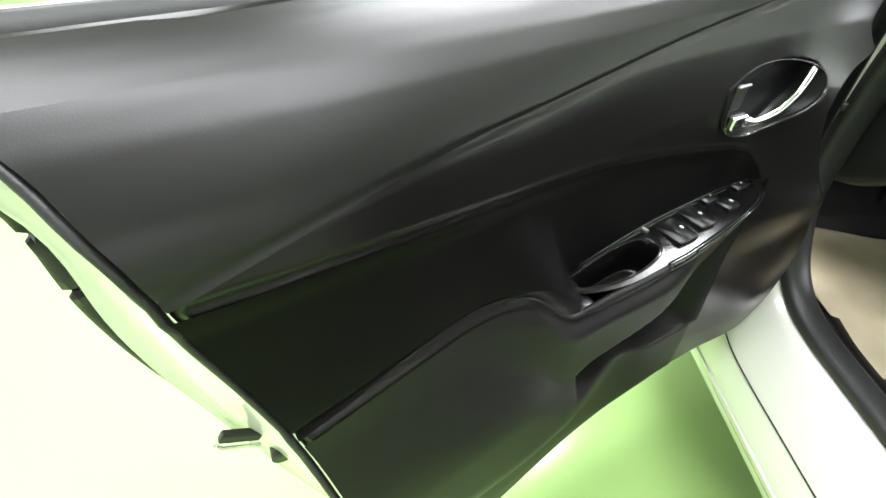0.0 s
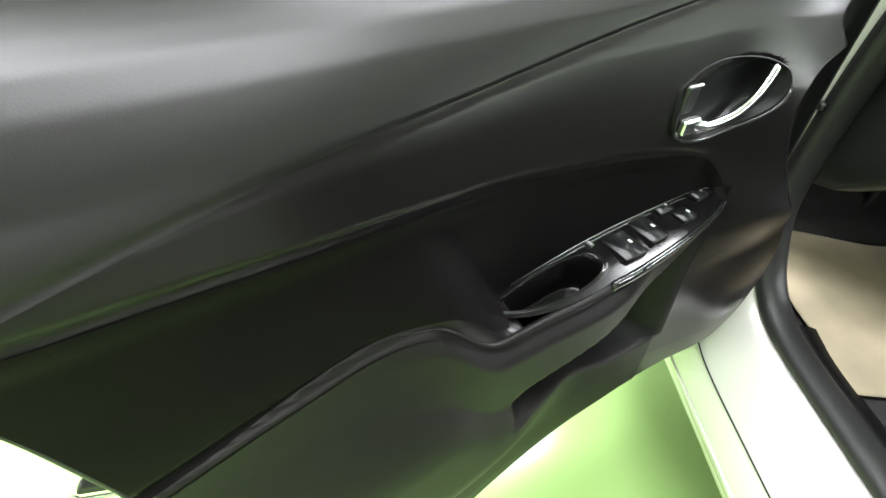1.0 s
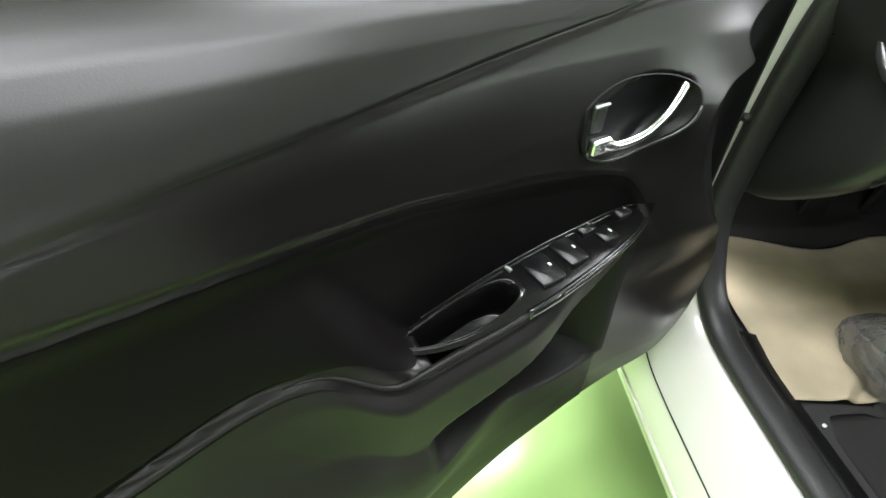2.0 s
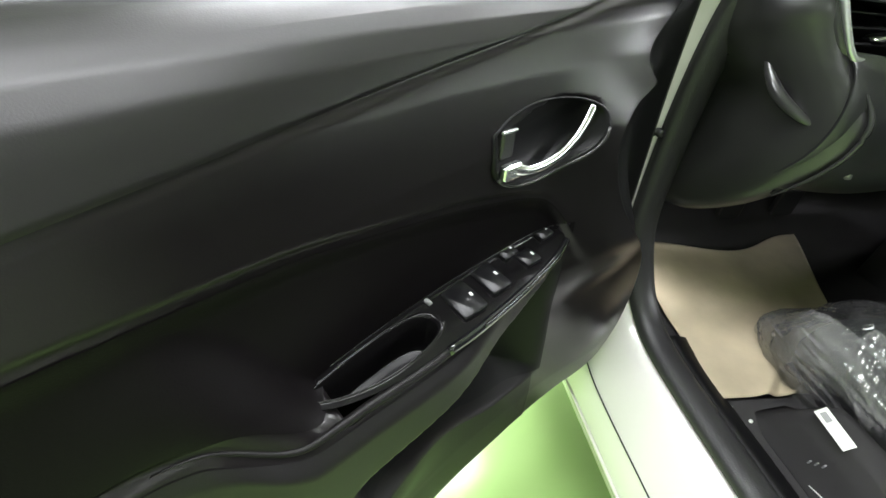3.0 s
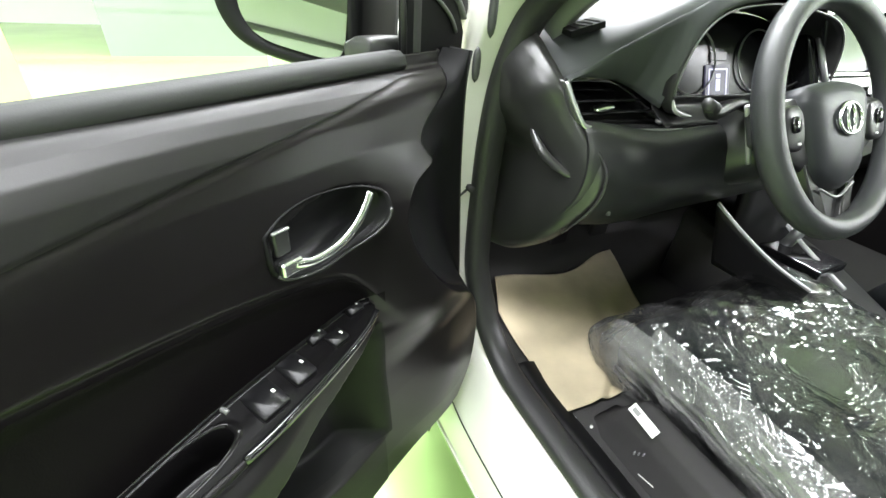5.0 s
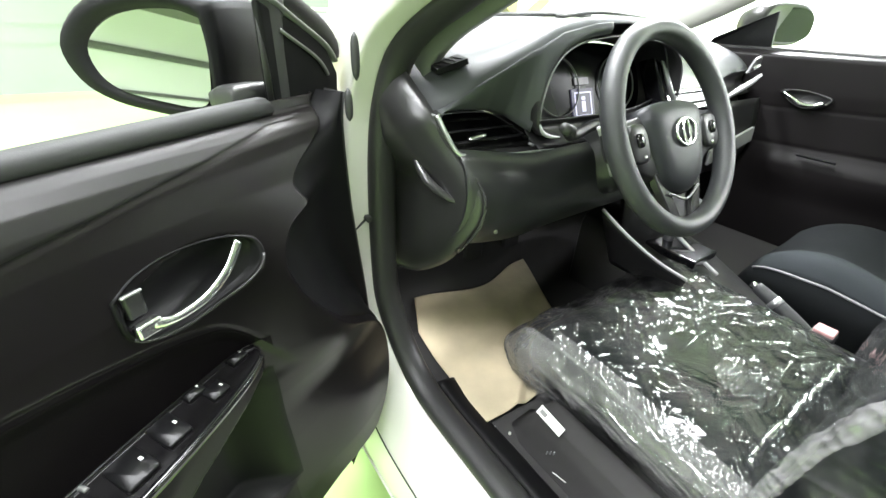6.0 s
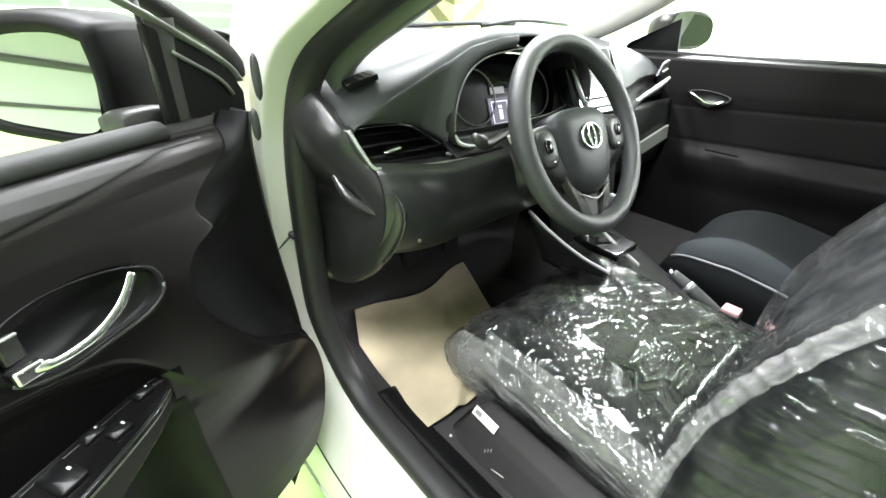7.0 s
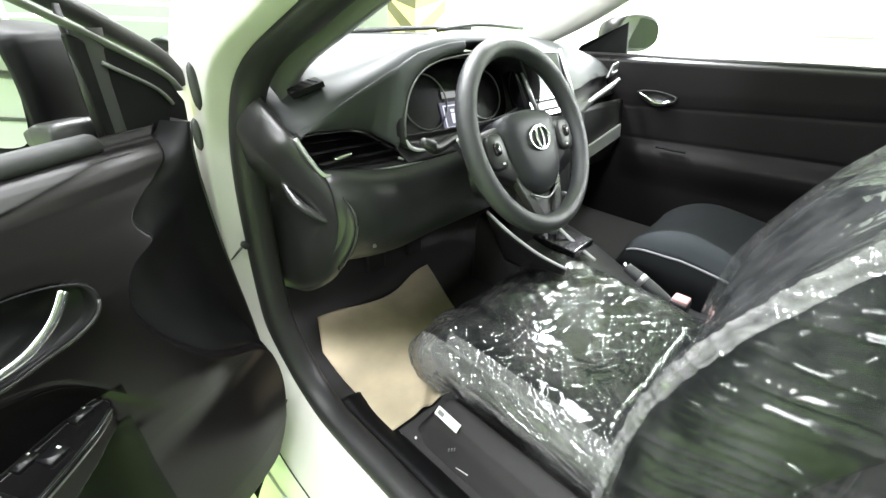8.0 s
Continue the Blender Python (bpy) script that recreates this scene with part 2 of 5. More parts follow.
def slab(outline, depth, m=None):
    """A plate of that outline (in x, y) and depth (in z), laid by m."""
    k = len(outline)
    v = [Vector((x, y, z)) for z in (0, depth) for x, y in outline]
    if m is not None:
        v = [m @ p for p in v]
    f = [tuple(range(k - 1, -1, -1)), tuple(range(k, 2 * k))] + [(i, (i + 1) % k, k + (i + 1) % k, k + i) for i in range(k)]
    return v, f


def oval(cx, cy, rx, ry, n=32, power=2.0):
    out = []
    for i in range(n):
        a = 2 * math.pi * i / n
        c, s = math.cos(a), math.sin(a)
        out.append((cx + rx * math.copysign(abs(c) ** (2 / power), c), cy + ry * math.copysign(abs(s) ** (2 / power), s)))
    return out


def gauss(d, s):
    return math.exp(-((d / s) ** 2))


def step(a, b, x):
    t = min(1, max(0, (x - a) / (b - a)))
    return t * t * (3 - 2 * t)


def along(x, xs, ys):
    return float(np.interp(x, xs, ys))


# ---- garage ----
floor = link("floor", *box(-9, -9, -0.1, 9, 22, 0), M_GREEN, smooth=False)
tagged(floor, "glossy light green epoxy garage floor", "floor", kind="structure")
for nm, b in (("wall_west", (-9.2, -9, 0, -9, 9.5, 2.9)), ("wall_east", (5.0, -9, 0, 5.2, 9.5, 2.9)), ("wall_south", (-9, -9.2, 0, 5, -9, 2.9)), ("wall_north", (-9, 9.5, 0, 5, 9.7, 2.9))):
    tagged(link(nm, *box(*b), M_WALL, smooth=False), "white painted garage wall", "wall", kind="structure")
# ceiling out of view, coloured to dim reflections and offset the floor's green
tagged(link("ceiling", *box(-9, -9, 2.9, 9, 22, 3.0), M_CEIL, smooth=False), "unseen garage ceiling, dark and tinted to curb green bounce", "ceiling", kind="structure")
# lamps out of view, several added only to brighten walls and floor
for lx, ly, power in LAMPS:
    lamp = thing("unseen_ceiling_lamp", "unseen long white lamp under the ceiling, placed for its light", "lamp", "ceiling lamps")
    link("housing", *box(lx - 1.22, ly - 0.16, 2.66, lx + 1.22, ly + 0.16, 2.9), M_PIPE, lamp, smooth=False, bevel=0.01)
    link("tube", *box(lx - 1.2, ly - 0.13, 2.62, lx + 1.2, ly + 0.13, 2.66), M_LAMP, lamp, "glowing white tube", smooth=False)


def column(cx, cy, s):
    col = thing("column", "square white column with yellow and black chevron base", "column", "garage columns")
    link("shaft", *box(cx - s, cy - s, 1.3, cx + s, cy + s, 2.9), M_WALL, col, smooth=False)
    link("base", *box(cx - s - 0.004, cy - s - 0.004, 0, cx + s + 0.004, cy + s + 0.004, 1.3), M_YELLOW, col, "yellow painted base", smooth=False)
    # black stripes rise on either side of the near corner
    e = s + 0.006
    for k in range(-1, 5):
        z0 = 0.1 + 0.36 * k
        for axis in (0, 1):
            pts = []
            for w, z in ((-e, z0), (e, z0 + 0.75 * e * 2), (e, z0 + 0.75 * e * 2 + 0.17), (-e, z0 + 0.17)):
                z = min(1.3, max(0, z))
                pts.append((cx + w, cy - e, z) if axis == 0 else (cx - e, cy + w, z))
            if pts[2][2] > 0.02 and pts[0][2] < 1.29:
                link("stripe", pts, [(0, 1, 2, 3)], M_BLACKP, col, "black diagonal stripe", smooth=False, thick=0.003, offset=0)
    return col


column(2.85, 3.5, 0.23)
column(-2.75, 3.3, 0.36)

tagged(link("partition_wall", *box(-2.3, 6.2, 0.0, 2.3, 6.35, 2.2), M_WALLG, smooth=False), "grey concrete partition behind the rail", "wall", kind="structure")

rail = thing("guard_rail", "white tubular guard rail standing on the floor", "railing")
for z in (0.98, 1.12):
    link("pipe", *tube([(-5.2, 5.0, z), (2.3, 5.0, z)], 0.018), M_PIPE, rail)
for x in (-5.2, -0.6, 1.2, 2.3):
    link("post", *tube([(x, 5.0, 0), (x, 5.0, 1.12)], 0.02), M_PIPE, rail)

for z, r in ((0.45, 0.025), (1.0, 0.02), (1.55, 0.03), (2.2, 0.06)):
    run = link("wall_pipe", *tube([(-8.94, -8.9, z), (-8.94, 9.4, z)], r, 10), M_GREYTRIM)
    tagged(run, "grey pipe running along the white garage wall", "pipe", "wall pipes")

board = thing("wall_board", "white board with a grey frame leaning on the wall", "board")
link("board_panel", *box(4.93, -0.5, 0.8, 4.96, -0.07, 1.09), M_PIPING, board, "pale grey panel", smooth=False)
for y0, z0, y1, z1 in ((-0.54, 0.78, -0.49, 1.11), (-0.08, 0.78, -0.04, 1.11), (-0.49, 1.075, -0.08, 1.12), (-0.49, 0.77, -0.08, 0.81)):
    link("board_frame", *box(4.92, y0, z0, 4.97, y1, z1), M_FRAME, board, "dark grey frame", smooth=False, bevel=0.004)
link("board_leg", *tube([(4.94, -0.5, 0.0), (4.94, -0.48, 0.8)], 0.015, 8), M_GREYTRIM, board, "grey leg")
link("board_leg", *tube([(4.94, -0.07, 0.0), (4.94, -0.09, 0.8)], 0.015, 8), M_GREYTRIM, board, "grey leg")
link("cable", *tube(smooth_curve([(4.95, -0.33, 1.1), (4.96, -0.3, 1.25), (4.97, -0.22, 1.4), (4.98, -0.2, 2.9)], 24), 0.008, 6), M_GREYTRIM, board, "grey cable")

# ---- car: body ----
car = thing("car", "white compact car with its driver door open", "car")

# side opening: sill, front pillar and roof rail in one run (y, z, x)
op = smooth_curve([(-1.15, 0.411, -0.772), (-0.6, 0.411, -0.772), (-0.25, 0.411, -0.772), (-0.1, 0.412, -0.772), (-0.03, 0.424, -0.772), (0.022, 0.456, -0.772), (0.055, 0.505, -0.77), (0.082, 0.575, -0.766), (0.094, 0.68, -0.764), (0.094, 0.83, -0.762), (0.079, 0.93, -0.756), (0.037, 1.005, -0.745), (-0.07, 1.07, -0.72), (-0.26, 1.17, -0.675), (-0.55, 1.3, -0.61), (-0.9, 1.4, -0.56), (-1.15, 1.42, -0.54)], 96)


def sweep(offs, path, caps=True, low=None):
    """A section of (x, outward) offsets carried along the opening; low takes over along the sill."""
    loops = []
    for i, (y, z, x) in enumerate(path):
        a, b = path[max(0, i - 1)], path[min(len(path) - 1, i + 1)]
        t = Vector((0, b[0] - a[0], b[1] - a[1])).normalized()
        nrm = Vector((0, -t.z, t.y))
        q = step(0.43, 0.6, z)
        k = 1 - 0.85 * q
        lp = []
        for j, (dx, dn) in enumerate(offs):
            ox, on = (dx * k if dx < 0 else dx), dn
            if low:
                ox, on = low[j][0] * (1 - q) + ox * q, low[j][1] * (1 - q) + on * q
            lp.append(Vector((x + 0.02 * (1 - step(0.43, 0.6, z)) + ox, y, z)) + nrm * on)
        loops.append(lp)
    return rings(loops, caps=caps)


PILLAR_SECTION = [(-0.06, -0.09), (-0.06, -0.07), (-0.055, -0.03), (-0.045, -0.012), (-0.03, -0.004), (-0.012, -0.001), (0.0, 0.0), (0.02, 0.002), (0.035, 0.003), (0.05, 0.004), (0.07, 0.004), (0.08, 0.0), (0.085, -0.09), (-0.03, -0.12)]
SILL_SECTION = [(-0.06, -0.15), (-0.058, -0.125), (-0.054, -0.105), (-0.043, -0.078), (-0.036, -0.066), (-0.018, -0.042), (0.002, -0.017), (0.018, -0.004), (0.035, 0.002), (0.05, 0.004), (0.07, 0.004), (0.08, 0.0), (0.085, -0.09), (-0.03, -0.16)]
shell = link("body_side", *sweep(PILLAR_SECTION, op, low=SILL_SECTION), M_PAINT, car, "white painted sill and front pillar", sub=1)
SEAL_SECTION = [(0.026, -0.002), (0.026, 0.012), (0.036, 0.021), (0.055, 0.024), (0.074, 0.017), (0.08, 0.0), (0.055, -0.006)]
link("door_seal", *sweep(SEAL_SECTION, op), M_RUBBER, shell, "black rubber door seal", sub=1)
seam_line = [(x + 0.02 - 0.041, y, z - 0.0735) for y, z, x in op[:30] if y < 0.0]
link("sill_seam", *tube(seam_line, 0.0013, 6), M_STRIP, shell, "thin dark seam along the sill")
link("rocker_panel", *grid(lambda s, t: (-0.814 + 0.012 * math.sin(math.pi * t) + 0.09 * step(0.4, 1.0, t), -1.3 + 1.5 * s, 0.285 - 0.095 * t), 10, 12), M_PAINT, car, "white rocker panel below the sill", thick=0.004)
# plate out of view, added so the floor beside the sill is shaded
link("underbody", *box(-0.76, -2.25, 0.19, 0.76, 1.3, 0.26), M_MATT, car, "black underside of the car", smooth=False, bevel=0.02)
link("sill_trim", *sweep([(0.078, 0.006), (0.095, 0.003), (0.12, -0.01), (0.13, -0.022), (0.09, -0.06)], op[:24]), M_MATT, shell, "black plastic sill plate")
link("pillar_trim", *sweep([(0.088, 0.024), (0.11, 0.02), (0.14, -0.02), (0.15, -0.07), (0.1, -0.08)], op[54:]), M_GREYTRIM, shell, "grey pillar lining")
for hx, hy, hz, half in ((-0.782, 0.01, 0.983, 0.026), (-0.786, 0.028, 0.926, 0.02)):
    link("door_hinge", *tube([(hx, hy, hz - half + 2 * half * i / 10) for i in range(11)], lambda t: 0.0052 * math.sqrt(max(0.02, 1 - abs(2 * t - 1) ** 3)), 14), M_FOOT, shell, "dark rounded door hinge")
link("check_strap", *tube([(-0.742, 0.092, 0.728), (-0.758, 0.097, 0.712), (-0.79, 0.112, 0.684)], 0.004, 10, 0.5), M_FOOT, shell, "dark door check strap")
link("strap_bolt", *tube([(-0.739, 0.082, 0.731), (-0.739, 0.097, 0.731)], 0.006, 6), M_FOOT, shell, "small dark bolt")


def skin_side(sign):
    def fn(s, t):
        y = -0.78 - 1.25 * s
        z = 0.3 + 0.68 * t
        return (sign * (0.80 + 0.035 * math.sin(math.pi * min(1, t * 1.1)) - 0.03 * t), y, z)

    return fn


link("rear_door_skin", *grid(skin_side(-1), 16, 14), M_PAINT, car, "white rear door outside", thick=0.02)
link("rear_side_skin", *grid(skin_side(1), 16, 14), M_PAINT, car, "white rear side panel", thick=0.02)
# three unseen pieces, kept dark so the open door's trim reflects less
link("center_pillar", *tube(smooth_curve([(-0.76, -0.76, 0.35), (-0.77, -0.78, 0.7), (-0.745, -0.8, 1.0), (-0.6, -0.82, 1.4)], 16), 0.05, 12, 1.5, up=(1, 0, 0)), M_DARK, car, "dark trimmed centre pillar")
link("rear_door_trim", *grid(lambda s, t: (-0.765 - 0.02 * math.sin(math.pi * t), -0.8 - 0.66 * s, 0.31 + 0.66 * t), 8, 12), M_PDOOR, car, "dark rear door trim", thick=0.01)
link("rear_gap_filler", *box(-0.78, -1.44, 0.3, -0.66, -0.72, 0.38), M_CARPET, car, "black carpet edge", smooth=False)
link("floor_pan", *grid(lambda s, t: (-0.68 + 1.38 * s, 0.34 - 1.7 * t, 0.392 + 0.1 * step(0.1, 0.34, 0.34 - 1.7 * t)), 24, 40), M_CARPET, car, "black carpeted floor", thick=0.02)
link("firewall", *box(-0.7, 0.4, 0.3, 0.72, 0.46, 0.94), M_CARPET, car, smooth=False)
link("roof", *grid(lambda s, t: (-0.56 + 1.12 * s, -0.3 - 1.36 * t, 1.36 + 0.07 * math.sin(math.pi * s) + 0.05 * math.sin(math.pi * min(1, t + 0.2))), 16, 12), M_PAINT, car, "white roof", thick=0.03)
link("headliner", *grid(lambda s, t: (-0.55 + 1.1 * s, -0.3 - 1.15 * t, 1.325 + 0.07 * math.sin(math.pi * s) + 0.05 * math.sin(math.pi * min(1, t + 0.2))), 16, 12), M_HEADLINER, car, "light grey cloth headliner", thick=0.006)
link("rear_bulkhead", *box(-0.74, -1.5, 0.3, 0.74, -1.44, 1.0), M_CARPET, car, smooth=False)
for sgn in (-1, 1):
    link("fender", *grid(lambda s, t: (sgn * (0.80 + 0.02 * math.sin(math.pi * t) - 0.06 * s * s), 0.18 + 1.2 * s, 0.3 + 0.6 * t), 10, 8), M_PAINT, car, "white front wing", thick=0.01)
for wx, wy in ((-0.72, 0.9), (0.72, 0.9), (-0.72, -1.7), (0.72, -1.7)):
    tyre = link("tyre", *rings([[Vector((wx + d, wy + r * math.cos(a), 0.3 + r * math.sin(a))) for a in np.linspace(0, 2 * math.pi, 40, endpoint=False)] for d, r in ((-0.07, 0.2), (-0.09, 0.26), (-0.08, 0.295), (-0.05, 0.3), (0.05, 0.3), (0.08, 0.295), (0.09, 0.26), (0.07, 0.2))]), M_RUBBER, car, "black rubber tyre")
    link("rim", *rings([[Vector((wx + d, wy + r * math.cos(a), 0.3 + r * math.sin(a))) for a in np.linspace(0, 2 * math.pi, 40, endpoint=False)] for d, r in ((-0.075, 0.2), (-0.08, 0.19), (-0.05, 0.17), (-0.06, 0.05), (0.0, 0.04))]), M_SILVER, tyre, "silver wheel rim")
link("front_bumper", *grid(lambda s, t: (-0.74 + 1.48 * s, 1.42 - 0.14 * abs(2 * s - 1) ** 3 + 0.05 * math.sin(math.pi * t), 0.24 + 0.6 * t), 16, 8), M_PAINT, car, "white front bumper", thick=0.02)
for sgn in (-1, 1):
    link("rear_quarter", *grid(lambda s, t: (sgn * (0.785 + 0.03 * math.sin(math.pi * t) - 0.06 * s * s), -2.03 - 0.35 * s, 0.3 + 0.68 * t), 6, 10), M_PAINT, car, "white rear quarter panel", thick=0.02)
link("tailgate", *grid(lambda s, t: (-0.73 + 1.46 * s, -2.38 + 0.1 * abs(2 * s - 1) ** 3 + 0.12 * t * t, 0.28 + 0.72 * t), 12, 10), M_PAINT, car, "white tailgate", thick=0.02)
rg = link("rear_window", *grid(lambda s, t: (-0.66 + 1.32 * s + 0.12 * t * (1 - 2 * s), -2.24 + 0.6 * t, 1.0 + 0.36 * t + 0.05 * math.sin(math.pi * s) * t), 10, 6), M_GLASS, car, "clear rear window")
rg.visible_shadow = False
link("bonnet", *grid(lambda s, t: (-0.7 + 1.4 * s, 0.6 + 0.85 * t, 0.96 - 0.12 * t * t - 0.05 * abs(2 * s - 1) ** 2), 16, 12), M_PAINT, car, "white bonnet", thick=0.02)
link("cowl", *grid(lambda s, t: (-0.66 + 1.34 * s, 0.47 + 0.16 * t, 1.0 - 0.02 * t + 0.03 * math.sin(math.pi * s)), 20, 4), M_DARK, car, "black cowl under the windscreen", thick=0.02)
ws = link("windscreen", *grid(lambda s, t: (-0.68 + 1.36 * s + 0.1 * t * (1 - 2 * s), 0.5 - 0.62 * t - 0.12 * abs(2 * s - 1) ** 2 * (1 - 0.5 * t), 1.015 + 0.36 * t + 0.015 * math.sin(math.pi * s)), 20, 10), M_GLASS, car, "clear windscreen")
ws.visible_shadow = False
for pts in ([(0.2, 0.58, 1.035), (0.45, 0.6, 1.058), (0.75, 0.6, 1.05)], [(-0.3, 0.55, 1.02), (0.1, 0.58, 1.04), (0.4, 0.6, 1.045)]):
    link("wiper", *tube(smooth_curve(pts, 12), 0.006, 8, 1.2), M_RUBBER, car, "black wiper arm")
pa = smooth_curve([(0.67, 0.5, 1.02), (0.67, 0.42, 1.06), (0.66, 0.25, 1.145), (0.62, 0.0, 1.27), (0.58, -0.3, 1.37)], 20)
link("passenger_pillar", *tube(pa, lambda t: 0.03 + 0.012 * math.sin(math.pi * t), 14, 1.5), M_PILLAR, car, "light grey lined front pillar")

# pale clips on the carpet by the sill
for cx, cy, r in ((-0.629, -0.159, 0.003), (-0.613, -0.183, 0.0026)):
    link("floor_clip", *tube([(cx, cy, 0.386), (cx, cy, 0.395)], r, 10), M_LABEL, car, "small white floor clip")

# ---- car: driver door ----
# u runs from the front trim edge to the rear, w inwards, z up
DOOR = Matrix(((-0.866, 0.5, 0, -0.866), (-0.5, -0.866, 0, -0.056), (0, 0, 1, 0), (0, 0, 0, 1)))


def dr(u, w, z):
    return DOOR @ Vector((u, w, z))


def belt_z(u):
    return 0.938 - 0.012 * max(0, u) / 0.65


def bottom_z(u):
    return along(u, (-0.15, -0.12, -0.06, 0.0, 0.08, 0.15, 0.3, 0.45, 0.6, 0.7), (0.47, 0.44, 0.405, 0.39, 0.395, 0.39, 0.365, 0.35, 0.345, 0.345))


REAR = smooth_curve([(0.34, 0.562), (0.45, 0.578), (0.56, 0.6), (0.63, 0.611), (0.725, 0.627), (0.8, 0.645), (0.836, 0.651), (0.857, 0.656), (0.871, 0.662), (0.885, 0.669), (0.896, 0.677), (0.91, 0.692), (0.925, 0.708), (0.95, 0.73)], 60)
FRONT = smooth_curve([(0.34, 0.0), (0.4, -0.06), (0.45, -0.1), (0.52, -0.122), (0.58, -0.118), (0.61, -0.1), (0.64, -0.064), (0.665, -0.03), (0.692, 0.002), (0.725, 0.028), (0.757, 0.046), (0.785, 0.054), (0.8, 0.054), (0.82, 0.045), (0.834, 0.029), (0.842, 0.008), (0.846, -0.002), (0.852, 0.001), (0.862, 0.004), (0.87, 0.0), (0.878, -0.012), (0.888, -0.034), (0.9, -0.062), (0.912, -0.085), (0.95, -0.12)], 150)
EDGE = smooth_curve([(0.34, -0.03), (0.39, -0.1), (0.43, -0.135), (0.5, -0.148), (0.6, -0.142), (0.72, -0.125), (0.8, -0.115), (0.9, -0.11), (0.95, -0.12)], 60)


def rear_u(z):
    return along(z, REAR[:, 0], REAR[:, 1])


def front_u(z):
    return along(z, FRONT[:, 0], FRONT[:, 1])


def edge_u(z):
    return along(z, EDGE[:, 0], EDGE[:, 1])


S2 = smooth_curve([(-0.2, 0.4), (0.02, 0.6), (0.075, 0.68), (0.126, 0.752), (0.165, 0.774), (0.234, 0.789), (0.28, 0.797), (0.327, 0.805), (0.378, 0.814), (0.453, 0.821), (0.53, 0.827), (0.58, 0.83), (0.7, 0.834)], 120)
S3 = smooth_curve([(-0.2, 0.67), (0.1, 0.668), (0.2, 0.668), (0.28, 0.67), (0.33, 0.676), (0.365, 0.686), (0.39, 0.702), (0.412, 0.722), (0.432, 0.737), (0.455, 0.744), (0.48, 0.744), (0.51, 0.741), (0.566, 0.733), (0.62, 0.722), (0.7, 0.705)], 120)


S1 = smooth_curve([(0.0, 0.918), (0.1, 0.904), (0.2, 0.891), (0.305, 0.879), (0.4, 0.87), (0.5, 0.8625), (0.571, 0.854), (0.647, 0.84), (0.7, 0.828)], 120)


def seam1(u):
    return along(u, S1[:, 0], S1[:, 1])


def seam2(u):
    return along(u, S2[:, 0], S2[:, 1])


def seam3(u):
    return along(u, S3[:, 0], S3[:, 1])


BEZ = [(0.212, 0.836), (0.19, 0.847), (0.16, 0.852), (0.12, 0.849), (0.093, 0.842), (0.081, 0.832), (0.088, 0.812), (0.115, 0.797), (0.16, 0.789), (0.195, 0.793), (0.213, 0.806)]
BZ = smooth_curve(BEZ + [BEZ[0]], 48)[:-1]


def in_bezel(u, z):
    c, s = math.cos(0.12), math.sin(0.12)
    x, y = u - 0.147, z - 0.821
    x, y = x * c - y * s, x * s + y * c
    return (x / 0.062) ** 2 + (y / 0.027) ** 2


def shelf_edge(u):
    return along(u, (0.1, 0.113, 0.122, 0.15, 0.2, 0.26, 0.32, 0.36, 0.385, 0.405, 0.43, 0.5), (-0.02, 0.002, 0.0125, 0.022, 0.031, 0.0375, 0.039, 0.0385, 0.039, 0.0395, 0.039, 0.034))


def sw_z(u, w):
    return 0.7185 - 0.045 * (u - 0.2) - 0.12 * w


def arm_top(u):
    # the third seam runs on into the edge of the switch shelf
    k = step(0.385, 0.45, u)
    return seam3(u) * k + (sw_z(u, shelf_edge(u)) - 0.002) * (1 - k)


def arm_foot(u):
    return along(u, (0.1, 0.13, 0.2, 0.28, 0.37, 0.42), (0.695, 0.69, 0.668, 0.648, 0.628, 0.61))


def pocket_span(u):
    return arm_foot(u) - 0.002, 0.5 + 0.075 * step(0.18, 0.37, u)


def pocket(u, z):
    top, low = pocket_span(u)
    return step(0.104, 0.165, u) * step(0.388, 0.355, u) * step(top, top - 0.01, z) * step(low - 0.004, low + 0.018, z)


